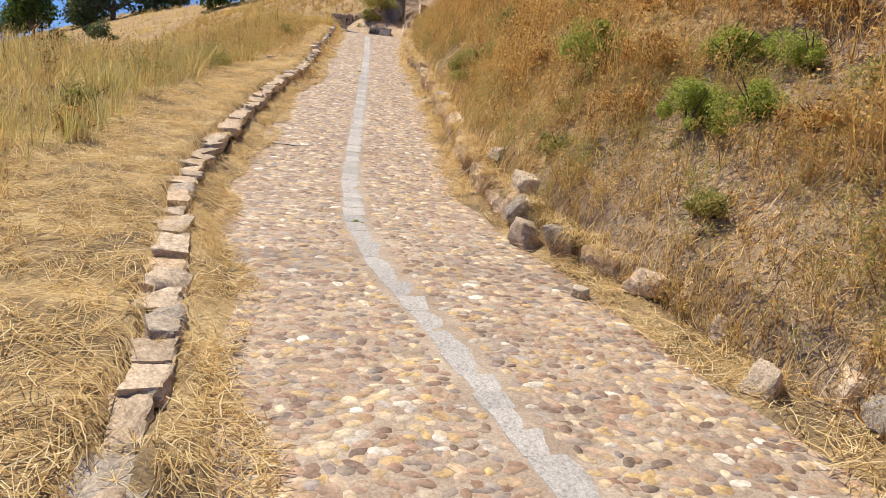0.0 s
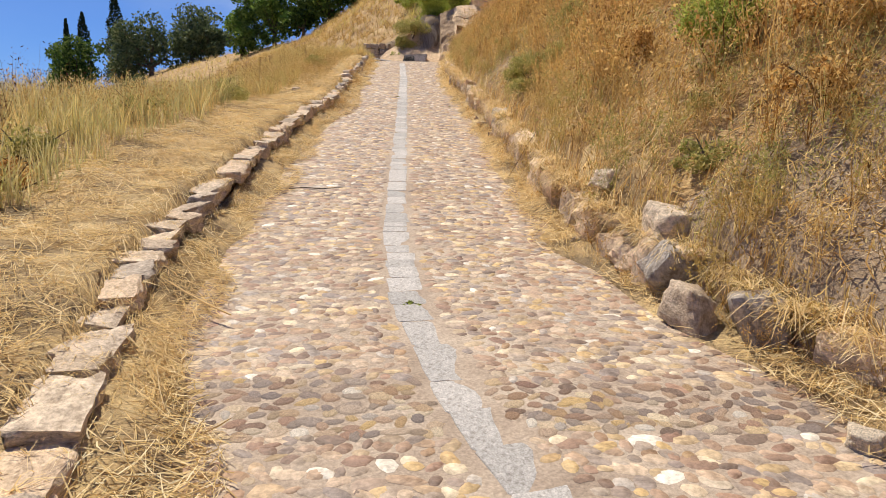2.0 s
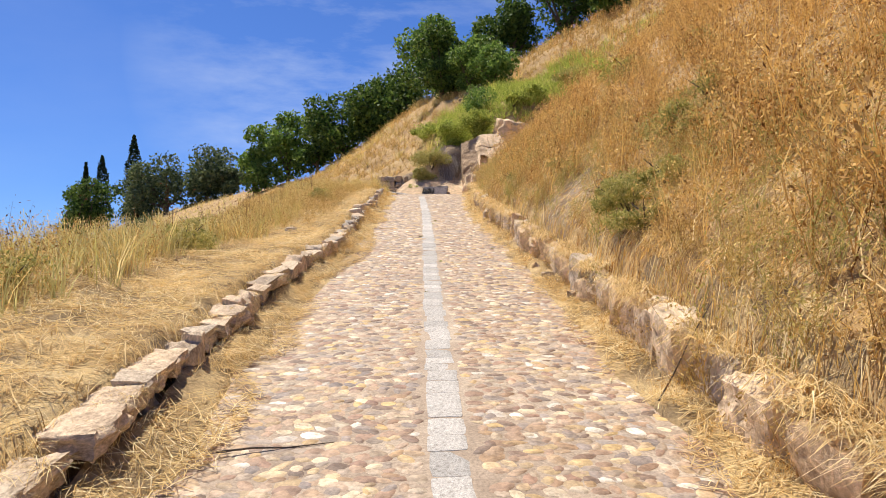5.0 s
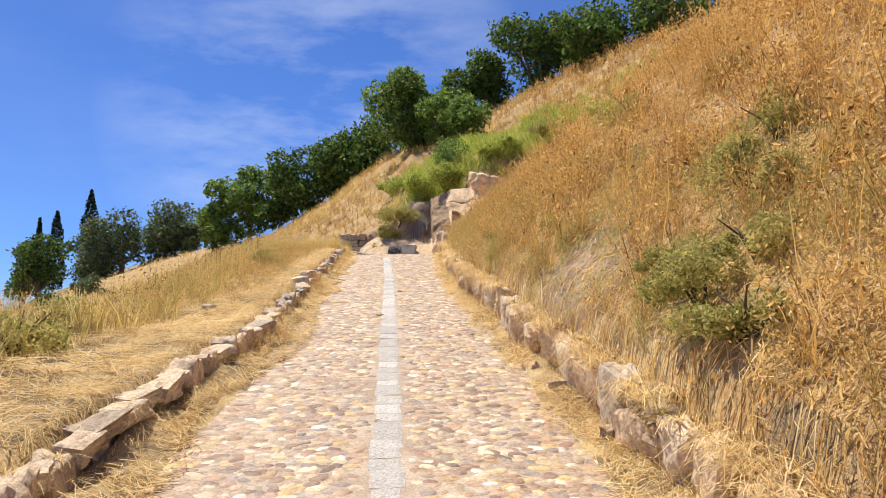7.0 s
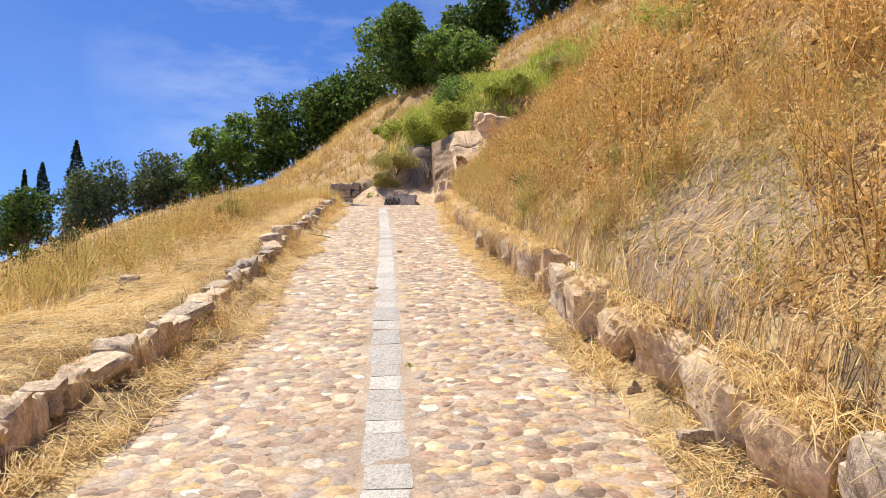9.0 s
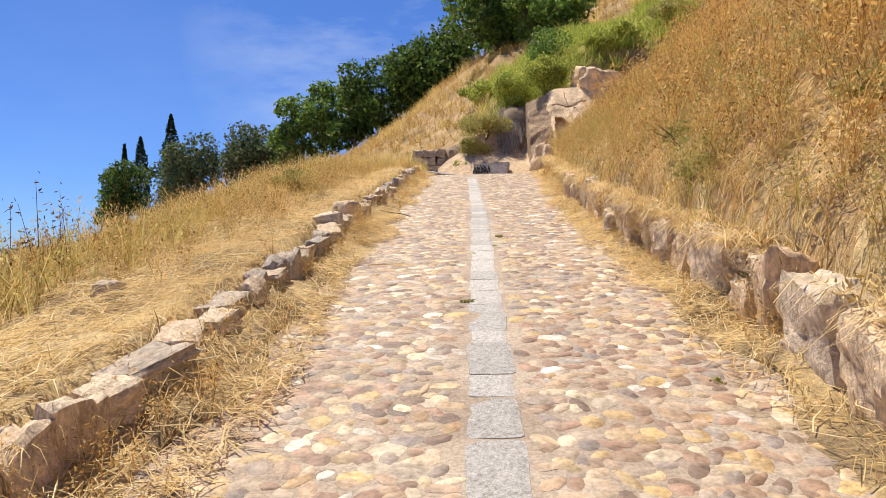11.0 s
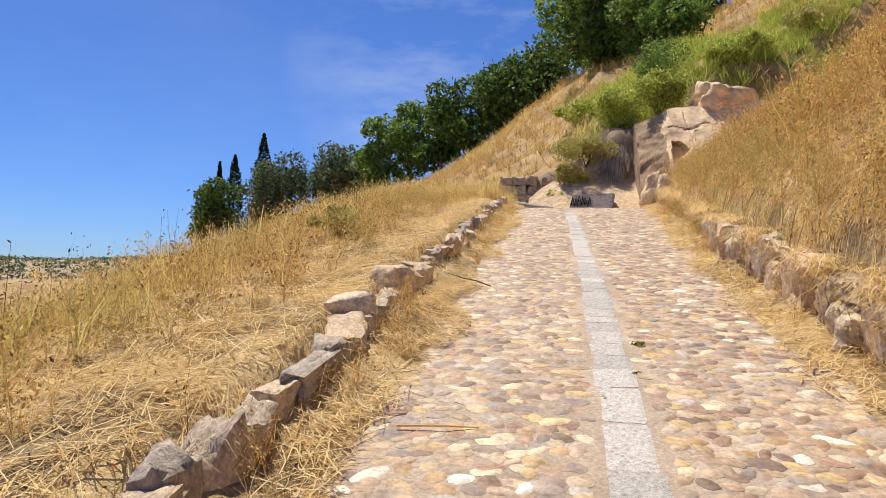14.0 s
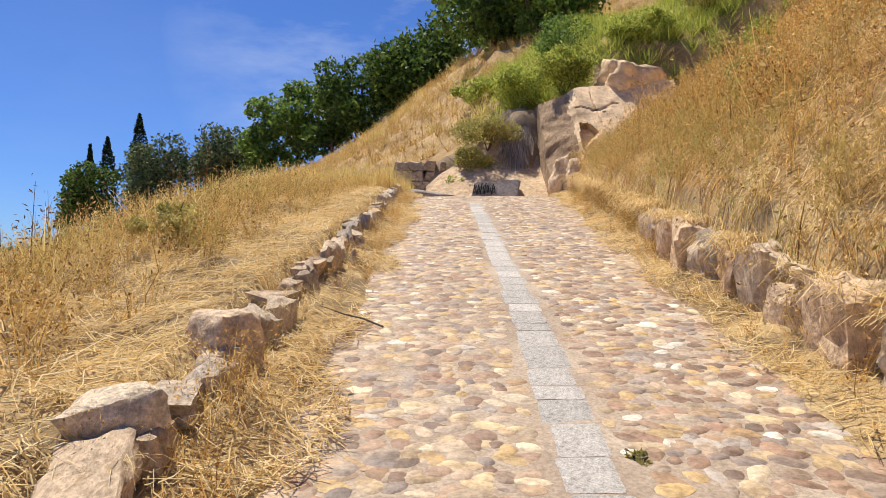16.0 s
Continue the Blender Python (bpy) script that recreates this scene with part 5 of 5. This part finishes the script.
x = rng.uniform(-16, 16, 6500)
y = rng.uniform(35.5, 66, 6500)
keep = (y > 36.4 + 0.55 * np.maximum(0, -1 - x)) & ~((x > 0.2) & (x < 4.5) & (y < 37))
x, y = x[keep], y[keep]
green = (x > 0.6) & (y < 43) & (rng.uniform(0, 1, len(x)) < 0.75)
pale = ~green & (ripple(x, y, 6.0) > 0.45)
brown = ~green & ~pale
stuff("hill_pale_grass", scattered(rng, TALL_FAR, x[pale], y[pale], rng.uniform(0.6, 1.0, pale.sum())), M_GRASS, "pale dry grass on the hill beyond the bend", "grass")
stuff("hill_grass", scattered(rng, TALL_FAR + WEEDS_FAR[:2], x[brown], y[brown], rng.uniform(0.45, 0.85, brown.sum())), M_GOLD, "brown dry grass on the hill beyond the bend", "grass")
stuff("hill_green", scattered(rng, TALL_FAR, x[green], y[green], rng.uniform(0.5, 0.9, green.sum())), M_GREEN, "green grass patch above the bluff", "grass")
x, y = rng.uniform(-0.6, 9, 2600), rng.uniform(36.6, 44, 2600)
keep = (x > 0.5 + 0.5 * rng.normal(0, 1, 2600) + 0.10 * (y - 37)) & (ripple(x, y, 2.5) > -0.45)
x, y = x[keep], y[keep]
stuff("bluff_grass", scattered(rng, TALL_FAR, x, y, rng.uniform(0.5, 0.9, len(x))), M_GREEN, "yellow-green grass covering the ground above the bluff", "grass")
x, y = rng.uniform(-60, -6, 2400), rng.uniform(34, 118, 2400)
stuff("far_grass", scattered(rng, TALL_FAR, x, y, rng.uniform(0.6, 1.1, len(x))), M_GRASS, "pale dry grass on the far slope", "grass")
x, y = rng.uniform(-6, -1.6, 1000), rng.uniform(31, 37, 1000)
stuff("crest_grass", scattered(rng, DRY, x, y, rng.uniform(0.6, 1.1, len(x))), M_GRASS, "dry grass on the bank at the crest", "grass")

DRAPE = [drooping(rng, 14, 0.34, 0.005) for _ in range(6)]
x, y = spots(2600, 3, 33, -0.04, 0.30, 1)
x, y = thinned(x, y, 1.7, -0.2)
stuff("wall_straw", scattered(rng, DRAPE, x, y, rng.uniform(0.5, 1.2, len(x)), 0, path_z(y) + wall_top(y) * rng.uniform(0.85, 1.08, len(x))), M_STRAW, "dry grass draped over the retaining wall", "grass")
x, y = spots(1500, 0, 33, 0.0, 0.4, -1)
x, y = thinned(x, y, 1.5, 0.05)
stuff("kerb_straw", scattered(rng, DRAPE, x, y, rng.uniform(0.3, 0.7, len(x)), 0, path_z(y) + kerb_top(y) - 0.02), M_STRAW, "wisps of straw caught on the kerb", "grass")

x, y = spots(420, 14, 32, -0.28, 0.22, -1)
x2, y2 = spots(480, 3, 32, -0.2, 0.25, 1)
x, y = thinned(np.r_[x, x2], np.r_[y, y2], 1.4, -0.1)
stuff("kerb_weeds", scattered(rng, WEEDS, x, y, rng.uniform(0.25, 0.55, len(x))), M_WEED, "rusty dry weeds along the foot of the kerbs", "weeds")
DOCKS = [weed(rng, 2, 0.85, 0.35, 0.035, 16, 0.008) for _ in range(5)]
x, y = spots(120, 7, 28, 2.0, 4.6, -1)
stuff("dock_stalks", scattered(rng, DOCKS, x, y, rng.uniform(0.8, 1.3, len(x))), M_DOCK, "dark brown seed stalks rising from the grass", "stalks")

# canes and twigs lying about the lane
for k, (x, y, z, ln, turn, tilt, lab) in enumerate([(-0.85, 18.5, 0.03, 0.36, 8, 0, "pale dry cane lying on the cobbles"), (1.52, 8.76, 0.32, 0.75, 12, 58, "long grey stem leaning on the wall"),
                                                    (-1.15, 21.6, 0.10, 0.5, 150, 12, "dark dry twig sticking out of the straw"), (-0.9, 8.1, 0.03, 0.6, 15, 0, "thin dark twig on the paving"),
                                                    (-1.15, 4.4, 0.12, 0.75, 140, 10, "pair of yellow straws across the gutter")]):
    rg = np.random.default_rng(1200 + k)
    p = [(ln * (f - 0.5), 0.008 * rg.normal(), 0.004 * rg.normal()) for f in (0, 0.3, 0.6, 1.0)]
    ob = new("cane" if k in (0, 4) else "twig", mesh_from("cane", *tube(p, [0.006, 0.0055, 0.005, 0.003] if k < 2 else [0.006, 0.006, 0.005, 0.002], 6), M_STRAW if k in (0, 4) else M_BARK))
    ob.matrix_basis = pose(x, y, pz(y) + z, 0, -tilt, turn)
    tagged(ob, lab, "stick")

# ---- far across the valley ----
rng = np.random.default_rng(41)
for k in range(16):
    a = rng.uniform(-1.05, -0.62)
    r = rng.uniform(900, 1700)
    x, y = r * math.sin(a), r * math.cos(a)
    w, d, h = rng.uniform(9, 20), rng.uniform(8, 14), rng.uniform(5, 9)
    root = holder("house", (x, y, float(land(x, y)) - 1), "pale house with a clay roof across the valley", "house", "houses of the far town")
    v = np.array([(sx * w / 2, sy * d / 2, z) for z in (0, h) for sx, sy in ((-1, -1), (1, -1), (1, 1), (-1, 1))])
    part("wall", mesh_from("wall", v, [(0, 1, 5, 4), (1, 2, 6, 5), (2, 3, 7, 6), (3, 0, 4, 7)], M_WALL), root)
    e = 0.6
    v = np.array([(-w / 2 - e, -d / 2 - e, h), (w / 2 + e, -d / 2 - e, h), (w / 2 + e, d / 2 + e, h), (-w / 2 - e, d / 2 + e, h), (-w / 2 - e, 0, h + 2.6), (w / 2 + e, 0, h + 2.6)])
    part("roof", mesh_from("roof", v, [(0, 1, 5, 4), (2, 3, 4, 5), (0, 3, 2, 1), (0, 4, 3, 3), (1, 2, 5, 5)][:3], M_ROOF), root)
a, r = rng.uniform(-1.1, -0.5, 3200), rng.uniform(700, 2500, 3200)
x, y = r * np.sin(a), r * np.cos(a)
c = np.repeat(np.stack([x, y, land(x, y) + 3], -1), 10, 0) + rng.normal(0, 1, (3200 * 10, 3)) * (5, 5, 3)
stuff("far_woods", leaves_at(rng, c, 5.5), M_OLIVE_LEAF, "hazy woods on the hills across the valley", "trees")
